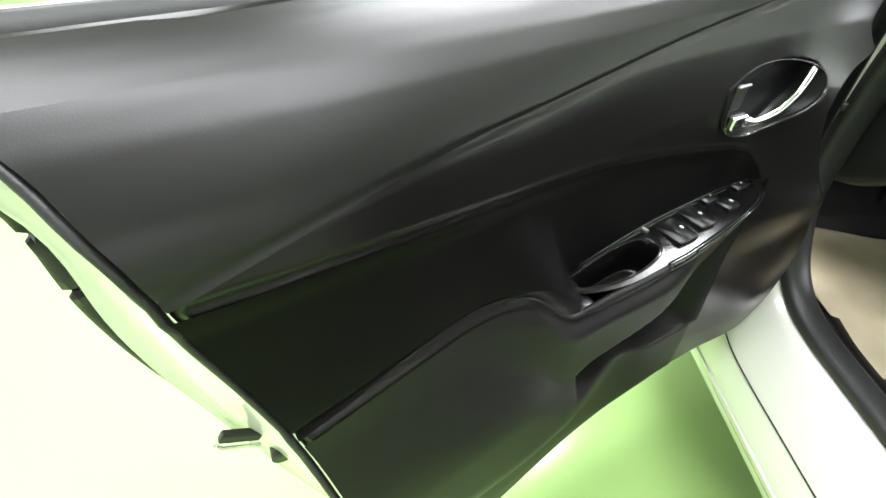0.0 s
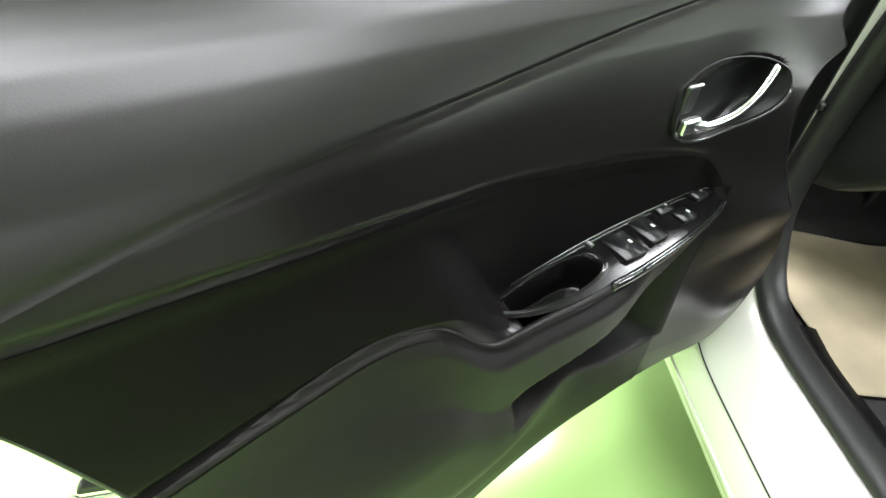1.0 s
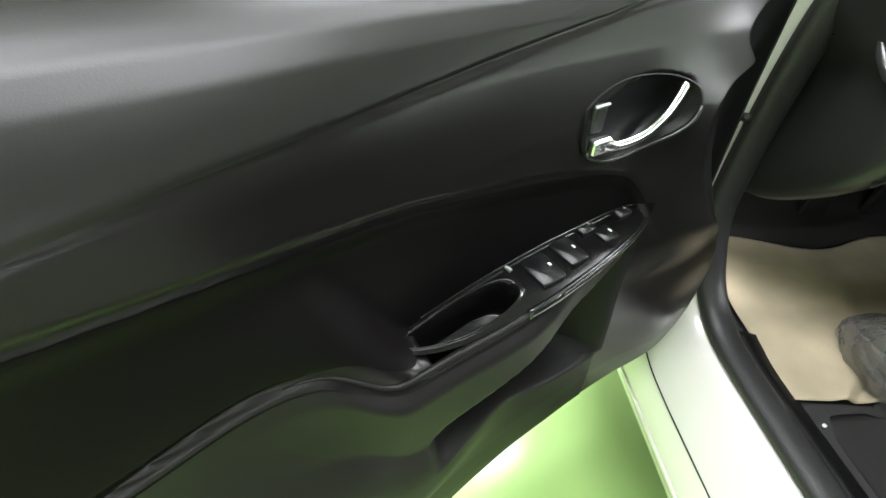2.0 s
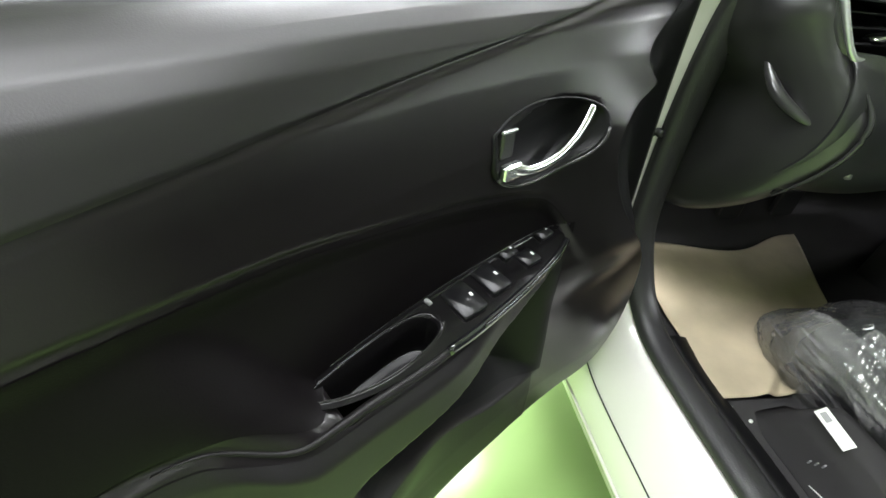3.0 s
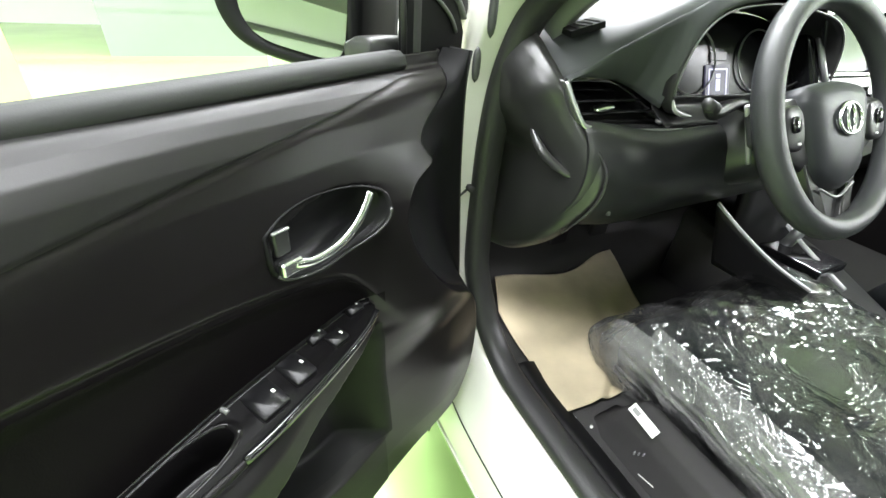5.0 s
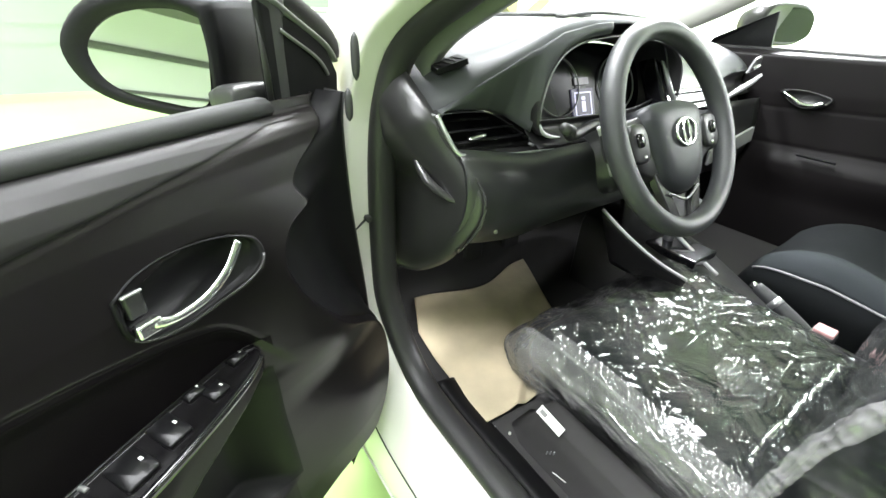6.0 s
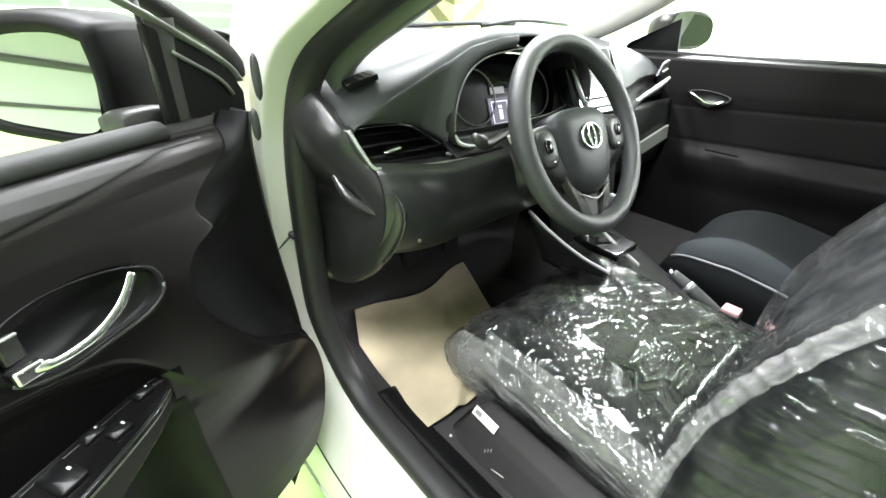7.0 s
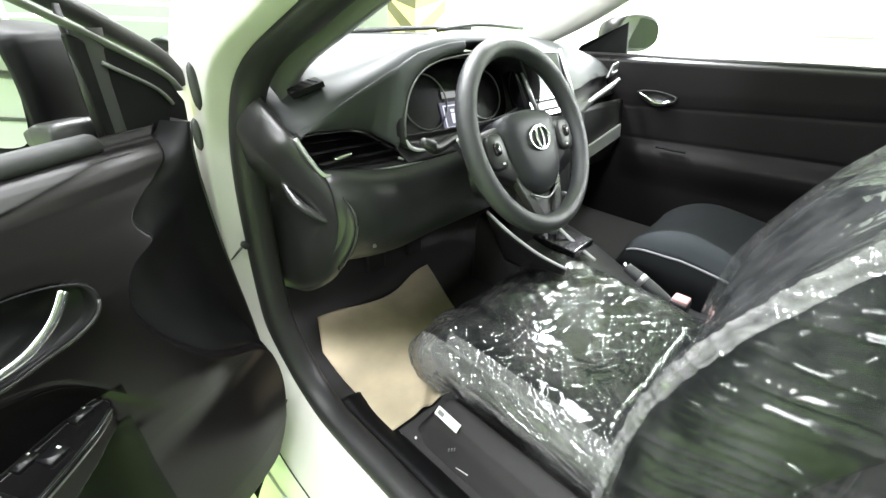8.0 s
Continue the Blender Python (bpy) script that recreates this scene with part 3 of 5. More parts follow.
def panel_w(u, z):
    bz = belt_z(u)
    w = along(z, (0.34, 0.4, 0.46, 0.56, 0.64, 0.7, 0.76, 0.82, 0.87, 0.895, 0.907, 0.915, 0.921, 0.926, 0.94), (0.02, 0.022, 0.02, 0.012, 0.004, -0.004, -0.009, -0.015, -0.027, -0.037, -0.045, -0.054, -0.063, -0.075, -0.08))
    w += 0.036 * step(0.22, 0.66, u) * step(0.95, 0.85, z) + 0.012 * step(0.22, 0.66, u)
    w += (0.003 + 0.034 * step(0.9, 0.775, z)) * step(0.15, 0.0, u) * step(0.6, 0.7, z)
    s1, s2, s3 = seam1(u), seam2(u), seam3(u)
    # upper pad swells above its crease
    w += 0.0012 * step(s1 - 0.001, s1 + 0.028, z) * step(bz - 0.005, bz - 0.05, z)
    w -= 0.0016 * gauss(z - s1, 0.002)
    # the insert between the second and third seams lies back
    front = step(0.05, 0.16, u)
    w -= front * 0.005 * step(s2 + 0.002, s2 - 0.02, z) * step(s3 - 0.004, s3 + 0.012 + 0.055 * step(0.36, 0.44, u), z)
    w -= 0.0025 * gauss(z - s2, 0.0022) * step(0.1, 0.17, u)
    # armrest: a soft shelf below the third seam
    se = shelf_edge(u)
    at = arm_top(u)
    inside = step(0.106, 0.118, u) * step(0.52, 0.4, u)
    arm = (0.16 * step(at + 0.003, at - 0.007, z) + 0.84 * step(at, at - 0.13, z)) * step(0.44, 0.56, z) * step(0.22, 0.40, u)
    w += arm * (0.034 - 0.012 * step(0.42, 0.6, u))
    w -= 0.004 * gauss(z - s3, 0.0028) * step(0.42, 0.48, u)
    # under the pull cup the roll stands out to its padded lip
    lip = step(0.2, 0.3, u)
    far = step(0.36, 0.44, u)
    out = se + 0.011 * lip * step(at, at - 0.022, z) - 0.004 * (1 - lip)
    foot = arm_foot(u)
    low, high = foot - 0.012 - 0.13 * far, foot + 0.004 + 0.02 * far
    w += inside * step(at + 0.001 + 0.075 * step(0.374, 0.42, u), at - 0.003 - 0.004 * far, z) * step(low, high, z) * max(0.0, out - w)
    # map pocket under the armrest
    w -= 0.05 * pocket(u, z)
    # speaker bulge at the front foot
    q = ((u + 0.02) / 0.085) ** 2 + ((z - 0.52) / 0.12) ** 2
    w += 0.016 * math.exp(-q * 1.3)
    # cup of the release handle
    w -= 0.03 * step(1.0, 0.7, in_bezel(u, z))
    return w


def panel_fn(s, t):
    z0 = 0.345 + (0.938 - 0.345) * t
    u = front_u(z0) + (rear_u(z0) - front_u(z0)) * s
    b = bottom_z(u)
    z = b + (belt_z(u) - b) * t
    u = front_u(z) + (rear_u(z) - front_u(z)) * s
    edge = 0.018 * (1 - step(0.0, 0.018, s)) + 0.006 * (1 - step(1.0, 0.985, s)) + 0.02 * (1 - step(0.0, 0.03, t))
    return dr(u, panel_w(u, z) - edge, z)


pv, pf = grid(panel_fn, 230, 230)
DOOR_INV = DOOR.inverted()


def under_shelf(face):
    # the trim is open where the switch shelf lies in it
    hit = False
    for i in face:
        q = DOOR_INV @ pv[i]
        e = shelf_edge(q.x)
        if 0.12 < q.x < 0.374 and -0.003 - 0.005 * (q.y < e - 0.003) < q.z - sw_z(q.x, e) and q.z < sw_z(q.x, -0.02) + 0.002:
            hit = True
    return hit


pf = [fc for fc in pf if not under_shelf(fc)]
door = link("driver_door", pv, pf, M_PAD, car, "open driver door with dark grey grained vinyl trim", thick=0.003)


def insert_fn(s, t):
    u = 0.10 + (rear_u(0.82) - 0.10) * s
    k = step(0.378, 0.392, u)
    a, b = (arm_top(u) + 0.002) * k + (sw_z(u, -0.02) + 0.003) * (1 - k), seam2(u) - 0.003
    z = a + (b - a) * t
    u = 0.10 + (rear_u(z) - 0.001 - 0.10) * s
    return dr(u, panel_w(u, z) + 0.0012, z)


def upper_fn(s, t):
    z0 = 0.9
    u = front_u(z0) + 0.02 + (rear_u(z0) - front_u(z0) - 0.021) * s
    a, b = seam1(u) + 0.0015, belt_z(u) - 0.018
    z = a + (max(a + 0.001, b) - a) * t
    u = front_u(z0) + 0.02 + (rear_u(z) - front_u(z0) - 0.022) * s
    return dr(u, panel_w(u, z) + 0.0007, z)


# overlay on the same trim, shinier only to brighten the sheen up there
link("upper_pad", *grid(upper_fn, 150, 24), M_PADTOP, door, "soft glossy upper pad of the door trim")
link("trim_insert", *grid(insert_fn, 120, 40), M_INSERT, door, "darker vinyl insert of the door trim")


def arm_fn(s, t):
    u = 0.118 + (rear_u(0.7) - 0.118) * s
    z0, z1 = bottom_z(u) + 0.014, arm_top(u) - 0.008
    z = z0 + (z1 - z0) * t
    u = 0.118 + (rear_u(z) - 0.002 - 0.118) * s
    return dr(u, panel_w(u, z) + 0.0008, z)


link("lower_trim", *grid(arm_fn, 160, 130), M_ARM, door, "dark vinyl lower trim with the armrest")



# a black sheet over the hollow stands in for the pocket's shade
def pocket_shade_fn(s, t):
    u = 0.105 + 0.267 * s
    top, low = pocket_span(u)
    z = low + 0.004 + (top - low - 0.008) * t
    return dr(u, panel_w(u, z) + 0.0018, z)


link("pocket_shade", *grid(pocket_shade_fn, 90, 50), M_MATT, door, "black lining of the map pocket")


def shell_fn(s, t):
    z = 0.31 + (0.925 - 0.31) * t
    u = -0.17 + (rear_u(z) + 0.05 + 0.17) * s
    return dr(u, -0.13 - 0.035 * math.sin(math.pi * t), z)


link("outer_skin", *grid(shell_fn, 24, 16), M_PAINT, door, "white painted outer skin", thick=0.004)


def jamb(s, t):
    # painted frame round the trim: an inward flange, then the edge turned outwards
    z = 0.31 + (0.925 - 0.31) * t
    u = rear_u(z)
    w0 = panel_w(u, min(0.9, max(0.36, z))) - 0.012
    wide = 0.055 - 0.03 * step(0.72, 0.92, z)
    if s < 0.6:
        q = s / 0.6
        return dr(u - 0.006 + (wide + 0.006) * q, w0 + (-0.018 - w0) * step(0, 1, q), z)
    q = (s - 0.6) / 0.4
    return dr(u + wide + 0.012 * step(0, 0.5, q), -0.018 - 0.11 * q, z)


link("rear_jamb", *grid(jamb, 30, 50), M_PAINT, door, "white painted rear frame of the door", thick=0.003)
link("edge_seal", *tube([dr(rear_u(z) + 0.004, panel_w(rear_u(z), min(0.9, z)) - 0.006, z) for z in np.linspace(0.6, 0.925, 40)], 0.0028, 8), M_RUBBER, door, "black rubber seal along the rear edge")
link("outer_seal", *tube([dr(rear_u(z) + 0.07 - 0.03 * step(0.72, 0.92, z), -0.05, z) for z in np.linspace(0.62, 0.925, 40)], lambda t: 0.004 + 0.002 * t, 8), M_RUBBER, door, "black outer seal")
lm = DOOR @ Matrix.Translation((0.666, -0.008, 0.668)) @ Euler((0, radians(-38), 0)).to_matrix().to_4x4()
link("latch_slot", *box(-0.015, -0.004, -0.0045, 0.015, 0.003, 0.0045, lm), M_RUBBER, door, "dark latch slot", bevel=0.002)
link("latch_rim", *tube([lm @ Vector((-0.016, 0.004, -0.0065)), lm @ Vector((0.012, 0.004, -0.007)), lm @ Vector((0.017, 0.004, -0.003))], 0.0016, 8), M_CHROME, door, "bright latch rim")
link("latch_hole", *tube([dr(0.648, -0.012, 0.625), dr(0.648, -0.002, 0.625)], 0.009, 14), M_RUBBER, door, "dark round access hole")


def front_face(s, t):
    z = bottom_z(-0.1) - 0.08 + (0.94 - bottom_z(-0.1) + 0.08) * t
    f, e = front_u(z), edge_u(z)
    w0 = panel_w(f, max(0.36, z)) - 0.015
    w = w0 + (-0.045 - w0) * step(0, 0.8, s)
    return dr(f + 0.004 + (e - f - 0.004) * s, w, z)


link("front_edge", *grid(front_face, 14, 60), M_MATT, door, "black front edge of the door")
link("front_return", *grid(lambda s, t: dr(edge_u(0.34 + 0.6 * t) - 0.02 * s, -0.045 - 0.085 * s, 0.34 + 0.6 * t), 6, 40), M_RUBBER, door, "black hinge side of the door", thick=0.003)
link("under_edge", *grid(lambda s, t: dr(-0.13 + 0.73 * s, 0.0 - 0.13 * t, bottom_z(-0.13 + 0.73 * s) - 0.012 * t), 40, 6), M_DARK, door, thick=0.004)
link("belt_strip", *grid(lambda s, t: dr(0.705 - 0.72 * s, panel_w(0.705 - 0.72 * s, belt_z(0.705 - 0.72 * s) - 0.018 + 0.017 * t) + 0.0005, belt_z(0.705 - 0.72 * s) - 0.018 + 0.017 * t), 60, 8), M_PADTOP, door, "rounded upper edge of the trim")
bs = [0.72 - 0.74 * i / 24 for i in range(25)]
link("belt_seal", *rings([[dr(u, w, belt_z(u) + h) for w, h in ((-0.07, -0.014), (-0.066, -0.009), (-0.069, 0.0), (-0.076, 0.004), (-0.087, 0.004), (-0.091, -0.012))] for u in bs]), M_STRIP, door, "dark grey rubber window seal")
# sail, bar and frame in front of the window
link("mirror_sail", *slab([(-0.036, 0.93), (-0.036, 1.036), (-0.06, 1.026), (-0.1, 1.012), (-0.14, 0.985), (-0.158, 0.955), (-0.155, 0.92)], 0.012, DOOR @ Matrix(((1, 0, 0, 0), (0, 0, 1, -0.094), (0, 1, 0, 0), (0, 0, 0, 1)))), M_MATT, door, "black mirror sail", bevel=0.004)
# lighter grey than the sail, to carry the reflection along its curve
link("sail_edge", *rings([[dr(-0.04 - 0.034 * (0.5 - 0.5 * math.cos(a)) - 0.12 * max(0, z - 0.99) * (a > 1.5), -0.092 + 0.011 * math.sin(a), z) for a in np.linspace(0, math.pi, 12)] for z in np.linspace(0.925, 1.04, 14)], closed=False), M_FOOT, door, "rounded grey edge of the mirror sail")
link("division_bar", *tube([dr(-0.034, -0.082, 0.93), dr(-0.042, -0.092, 1.06)], 0.0035, 10), M_RUBBER, door, "black window bar")
fr = smooth_curve([(-0.172, 0.965), (-0.15, 0.995), (-0.1, 1.024), (-0.04, 1.056), (0.1, 1.12), (0.35, 1.21), (0.68, 1.29)], 30)
link("frame_outer", *tube([dr(u - 0.004, -0.1 - 0.03 * max(0, u), z + 0.01) for u, z in fr], 0.011, 10), M_RUBBER, door, "black window frame")
link("frame_inner", *tube([dr(u + 0.012, -0.084 - 0.05 * max(0, u), z - 0.007) for u, z in fr[2:]], 0.007, 12, 0.5), M_FRAME, door, "grey inner window frame")
link("sail_strip", *tube([dr(u + 0.03, -0.08, z - 0.022) for u, z in fr[2:12]], 0.0022, 8), M_FRAME, door, "bright strip on the mirror sail")

# inner release handle
mid = BZ.mean(0)
lo = [[dr(u + (mid[0] - u) * k, panel_w(float(u) + (float(u) - 0.147) * 0.2, float(z) + (float(z) - 0.821) * 0.2) + d, z + (mid[1] - z) * k) for u, z in BZ] for k, d in ((0.0, -0.004), (0.03, 0.003), (0.07, 0.003), (0.1, 0.0), (0.18, -0.02), (0.4, -0.028), (0.8, -0.03))]
link("handle_cup", *rings(lo), M_BLACKCUP, door, "black recessed handle cup")
hp = smooth_curve([(0.196, -0.008, 0.809), (0.178, -0.003, 0.806), (0.15, -0.002, 0.809), (0.126, -0.004, 0.819), (0.111, -0.007, 0.83), (0.101, -0.01, 0.84)], 26)
loops = []
for i, (u, w, z) in enumerate(hp):
    a, b = hp[max(0, i - 1)], hp[min(26, i + 1)]
    tu, tz = b[0] - a[0], b[2] - a[2]
    ln = math.hypot(tu, tz)
    nu, nz = -tz / ln, tu / ln
    h = 0.0042 + 0.0016 * math.sin(math.pi * i / 26 * 0.5) + 0.0014 * (i < 4)
    loops.append([dr(u + nu * a1 * h, w + c1 * 0.004, z + nz * a1 * h) for a1, c1 in ((-1, -0.6), (-0.9, 0.4), (-0.3, 1), (0.4, 0.9), (1, 0.2), (0.9, -0.8))])
link("release_lever", *rings(loops), M_LEVER, door, "satin silver release lever", sub=1)
link("lever_grip", *box(0.186, -0.013, 0.801, 0.207, -0.004, 0.8145, DOOR), M_LEVER, door, "silver grip of the lever", bevel=0.003)
link("lock_knob", *box(0.189, -0.03, 0.815, 0.204, -0.014, 0.838, DOOR), M_DARK, door, "black lock knob", bevel=0.003)
link("lock_knob_cap", *box(0.189, -0.016, 0.837, 0.205, -0.013, 0.8392, DOOR), M_SILVER, door, "bright cap of the lock knob", bevel=0.001)
link("cup_rim", *tube([dr(u - (u - mid[0]) * 0.06, panel_w(float(u) + (float(u) - 0.147) * 0.2, float(z) + (float(z) - 0.821) * 0.2) + 0.003, z) for u, z in BZ[24:44]], 0.0018, 6), M_SHINE, door, "shiny rim of the handle cup")


# switch panel: a glossy shelf with pull cup
CUP = smooth_curve([(0.396, 0.002), (0.388, 0.016), (0.355, 0.026), (0.31, 0.028), (0.29, 0.02), (0.277, 0.006), (0.282, -0.014), (0.3, -0.021), (0.33, -0.018), (0.37, -0.01), (0.396, 0.002)], 90)[:-1]
def shelf_fn(s, t):
    u = 0.117 + (0.397 - 0.117) * s
    lo_w = panel_w(u, sw_z(u, -0.02) + 0.008) + 0.0015
    hi_w = shelf_edge(u) - 0.001
    hi_w = lo_w + (hi_w - lo_w) * math.sqrt(max(0.01, 1 - (max(0.0, u - 0.33) / 0.0675) ** 2))
    w = lo_w + (hi_w - lo_w) * t
    x, y = (u - 0.337) / 0.054, (t - 0.45) / 0.37
    r = abs(x) ** 2.6 + abs(y) ** 2.6
    return dr(u, w, sw_z(u, w) - 0.034 * step(1.0, 0.6, r) + 0.0015 * gauss(r - 1.1, 0.12) + 0.004 * step(0.06, 0.0, t))


link("switch_panel", *grid(shelf_fn, 180, 60), M_PANEL, door, "glossy black switch panel with pull cup")
link("cup_finisher", *tube([dr(u, w, sw_z(u, w) + 0.001) for u, w in CUP[48:78]], 0.0022, 8), M_GREYTRIM, door, "grey finisher of the pull cup")
for u, w, su, sv in ((0.252, 0.011, 0.013, 0.017), (0.218, 0.006, 0.011, 0.017), (0.184, -0.009, 0.009, 0.009), (0.172, 0.008, 0.009, 0.009), (0.153, -0.018, 0.007, 0.008), (0.136, -0.008, 0.009, 0.009)):
    z = sw_z(u, w)
    sw = link("window_switch", *rings([[dr(u + x, w + y, z + h - 0.07 * x * (h > 0)) for x, y in oval(0, 0, su * k, sv * k, 28, 9)] for k, h in ((1, -0.003), (1, 0.0014), (0.95, 0.0026))]), M_SWITCH, door, "satin black window switch")
    link("switch_mark", *box(u - su * 0.7, w - 0.002, z + 0.0022, u - su * 0.5, w + 0.002, z + 0.0036, DOOR), M_LABEL, door, "small white switch mark", smooth=False)
link("panel_finisher", *rings([[dr(u, w + dw, sw_z(u, w) + dz) for dw, dz in ((0, -0.012), (0.003, -0.006), (0.0035, 0.0), (0.001, 0.003), (-0.002, 0.002), (-0.003, -0.006))] for u, w, _ in smooth_curve([(0.29, 0.0385, 0), (0.26, 0.0375, 0), (0.2, 0.031, 0), (0.15, 0.022, 0), (0.122, 0.0125, 0)], 24)]), M_PIANO, door, "glossy finisher along the switch panel")
link("finisher_edge", *tube([dr(u, w + 0.003, sw_z(u, w) + 0.002) for u, w, _ in smooth_curve([(0.255, 0.0375, 0), (0.2, 0.031, 0), (0.15, 0.022, 0), (0.122, 0.0125, 0)], 24)], 0.0016, 6), M_PIANO, door, "glossy edge of the switch panel")


lip_path = [(u, panel_w(u, arm_top(u) - 0.008) - 0.0035, arm_top(u) - 0.002) for u in np.linspace(0.47, 0.235, 48)]
link("arm_lip", *tube([dr(*p) for p in lip_path], lambda t: 0.0038 * (0.1 + 0.9 * min(1, 2.0 * t, 4 * (1 - t))), 12), M_ARM, door, "padded lip of the armrest")
link("door_clip", *tube([dr(-0.03, 0.004, 0.655), dr(-0.034, 0.008, 0.655)], 0.004, 8), M_SILVER, door, "small bright clip")

# door mirror, outside the glass
gp = DOOR @ Matrix(((0.43, 0, 0.9, 0.006), (-0.9, 0, 0.43, -0.208), (0, 1, 0, 0.973), (0, 0, 0, 1)))


def mirror_outline(k, dx=0.0):
    pts = [(-0.062, 0.045), (-0.03, 0.054), (0.02, 0.05), (0.055, 0.036), (0.078, 0.008), (0.07, -0.022), (0.045, -0.04), (0.0, -0.05), (-0.04, -0.055), (-0.058, -0.045), (-0.063, -0.01), (-0.064, 0.02)]
    c = smooth_curve(pts + [pts[0]], 48)[:-1]
    return [(x * k + dx, y * k) for x, y in c]


mo = [[gp @ Vector((x, y, d)) for x, y in mirror_outline(k, dx)] for k, d, dx in ((0.9, -0.006, -0.003), (0.96, 0.004, -0.002), (1.15, 0.006, 0.004), (1.28, -0.008, 0.004), (1.32, -0.04, 0.0), (1.28, -0.09, -0.012), (1.1, -0.122, -0.02), (0.6, -0.14, -0.025))]
mh = link("door_mirror", *rings(mo), M_MATT, door, "black door mirror housing")
link("mirror_glass", *slab(mirror_outline(0.92, -0.003), 0.003, gp @ Euler((radians(-8), 0, 0)).to_matrix().to_4x4() @ Matrix.Translation((0, 0, -0.0015))), M_MIRROR, door, "reflecting mirror glass", smooth=False)
link("mirror_foot", *rings([[dr(u + k, w, z) for u, z in oval(-0.03, 0.936, 0.03 - k, 0.017 - k, 24, 5)] for w, k in ((-0.1, 0.004), (-0.106, 0.0), (-0.13, 0.002), (-0.14, 0.008))]), M_FOOT, door, "grey mirror foot")

# ---- car: passenger door ----
def pd_fn(s, t):
    y = 0.4 - 1.25 * s
    zt = 0.972 + 0.02 * s
    z = 0.31 + (zt - 0.31) * t
    x = 0.672 - 0.012 * math.sin(math.pi * t)
    zs = 0.82 + 0.09 * max(0, s - 0.3)
    x -= 0.005 * step(zs - 0.01, zs + 0.05, z)
    x += 0.002 * gauss(z - zs, 0.004)
    za = 0.70 + 0.06 * (s - 0.3)
    x -= 0.02 * step(za + 0.012, za - 0.05, z) * step(za - 0.16, za - 0.06, z) * step(0.28, 0.36, s)
    x += 0.002 * gauss(z - za - 0.012, 0.005)
    x += 0.05 * step(zt - 0.012, zt, z)
    return (x, y, z)


pdoor = link("passenger_door", *grid(pd_fn, 90, 130), M_PDOOR, car, "closed passenger door with dark grey vinyl trim", thick=0.004)
link("belt_seal", *tube([(0.727, 0.32, 0.972), (0.727, -0.85, 0.993)], 0.009, 8), M_RUBBER, pdoor, "black window seal")
link("outer_skin", *box(0.76, -0.85, 0.3, 0.785, 0.45, 0.965), M_PAINT, pdoor, "white outer skin", smooth=False)
pc = smooth_curve([(0.02, 0.868), (0.0, 0.876), (-0.05, 0.878), (-0.105, 0.868), (-0.112, 0.855), (-0.09, 0.838), (-0.05, 0.83), (-0.01, 0.845), (0.02, 0.868)], 40)[:-1]
link("handle_cup", *rings([[Vector((0.655 + d, -0.045 + (y + 0.045) * k, 0.855 + (z - 0.855) * k)) for y, z in pc] for k, d in ((1.05, 0.006), (1.0, -0.003), (0.92, -0.001), (0.75, 0.02), (0.3, 0.024))]), M_DARK, pdoor, "black recessed handle cup")
link("release_lever", *tube(smooth_curve([(0.652, 0.012, 0.867), (0.645, -0.015, 0.857), (0.642, -0.045, 0.843), (0.644, -0.075, 0.841), (0.648, -0.1, 0.852)], 18), lambda t: 0.005 + 0.002 * t, 8), M_CHROME, pdoor, "chrome release lever")
link("armrest_switch", *box(0.612, -0.2, 0.7, 0.63, -0.1, 0.706), M_PIANO, pdoor, "glossy switch plate", bevel=0.002)
pgl = link("window_pane", [(0.74, 0.3, 0.96), (0.74, -0.85, 0.98), (0.62, -0.8, 1.36), (0.68, -0.05, 1.28)], [(0, 1, 2, 3)], M_GLASS, pdoor, "clear window pane", smooth=False)
pgl.visible_shadow = False
link("mirror_sail", [(0.735, 0.33, 0.965), (0.735, 0.12, 0.968), (0.715, 0.13, 1.085), (0.72, 0.3, 1.0)], [(0, 1, 2, 3)], M_MATT, pdoor, "black mirror sail", smooth=False, thick=0.012)
pmh = [[Vector((0.87 + x * k, 0.15 + d - 0.3 * x, 1.05 + y * k)) for x, y in oval(0, 0, 0.11, 0.066, 28, 2.8)] for k, d in ((0.86, 0.0), (0.95, -0.004), (1.0, 0.01), (0.98, 0.05), (0.7, 0.09))]
link("passenger_mirror", *rings(pmh), M_DARK, pdoor, "black passenger side mirror housing")
# glass coloured dark so that its reflection comes out dim
link("passenger_mirror_glass", *slab(oval(0, 0, 0.09, 0.052, 28, 2.8), 0.003, Matrix.Translation((0.87, 0.147, 1.05)) @ Euler((radians(84), 0, radians(-32))).to_matrix().to_4x4()), M_MIRROR2, pdoor, "reflecting mirror glass", smooth=False)

# ---- car: dashboard ----
PROF = [(0.5, 0.995), (0.47, 1.02), (0.4, 1.026), (0.28, 1.015), (0.16, 0.995), (0.08, 0.974), (0.03, 0.955), (-0.005, 0.93), (-0.018, 0.914)]
PROFLOW = [(-0.046, 0.852), (-0.066, 0.838), (-0.078, 0.81), (-0.08, 0.775), (-0.066, 0.735), (-0.03, 0.695), (0.04, 0.665), (0.14, 0.645)]


def dash_x(x, y):
    # both ends of the dash swing forwards
    return y + 0.5 * max(0, abs(x + 0.02) - 0.58) ** 2 * 8 * (0.3 if x > 0 else 1) + 0.14 * step(0.0, 0.6, x)


def arch(x):
    # the cowl rises in a long slope from the door and falls off sharply past the wheel
    return along(x, (-0.69, -0.47, -0.4, -0.33), (0.0, 0.9, 0.985, 1.0)) if x < -0.31 else math.exp(-abs((x + 0.31) / 0.172) ** 4.0)


PR40 = smooth_curve(PROF, 40)


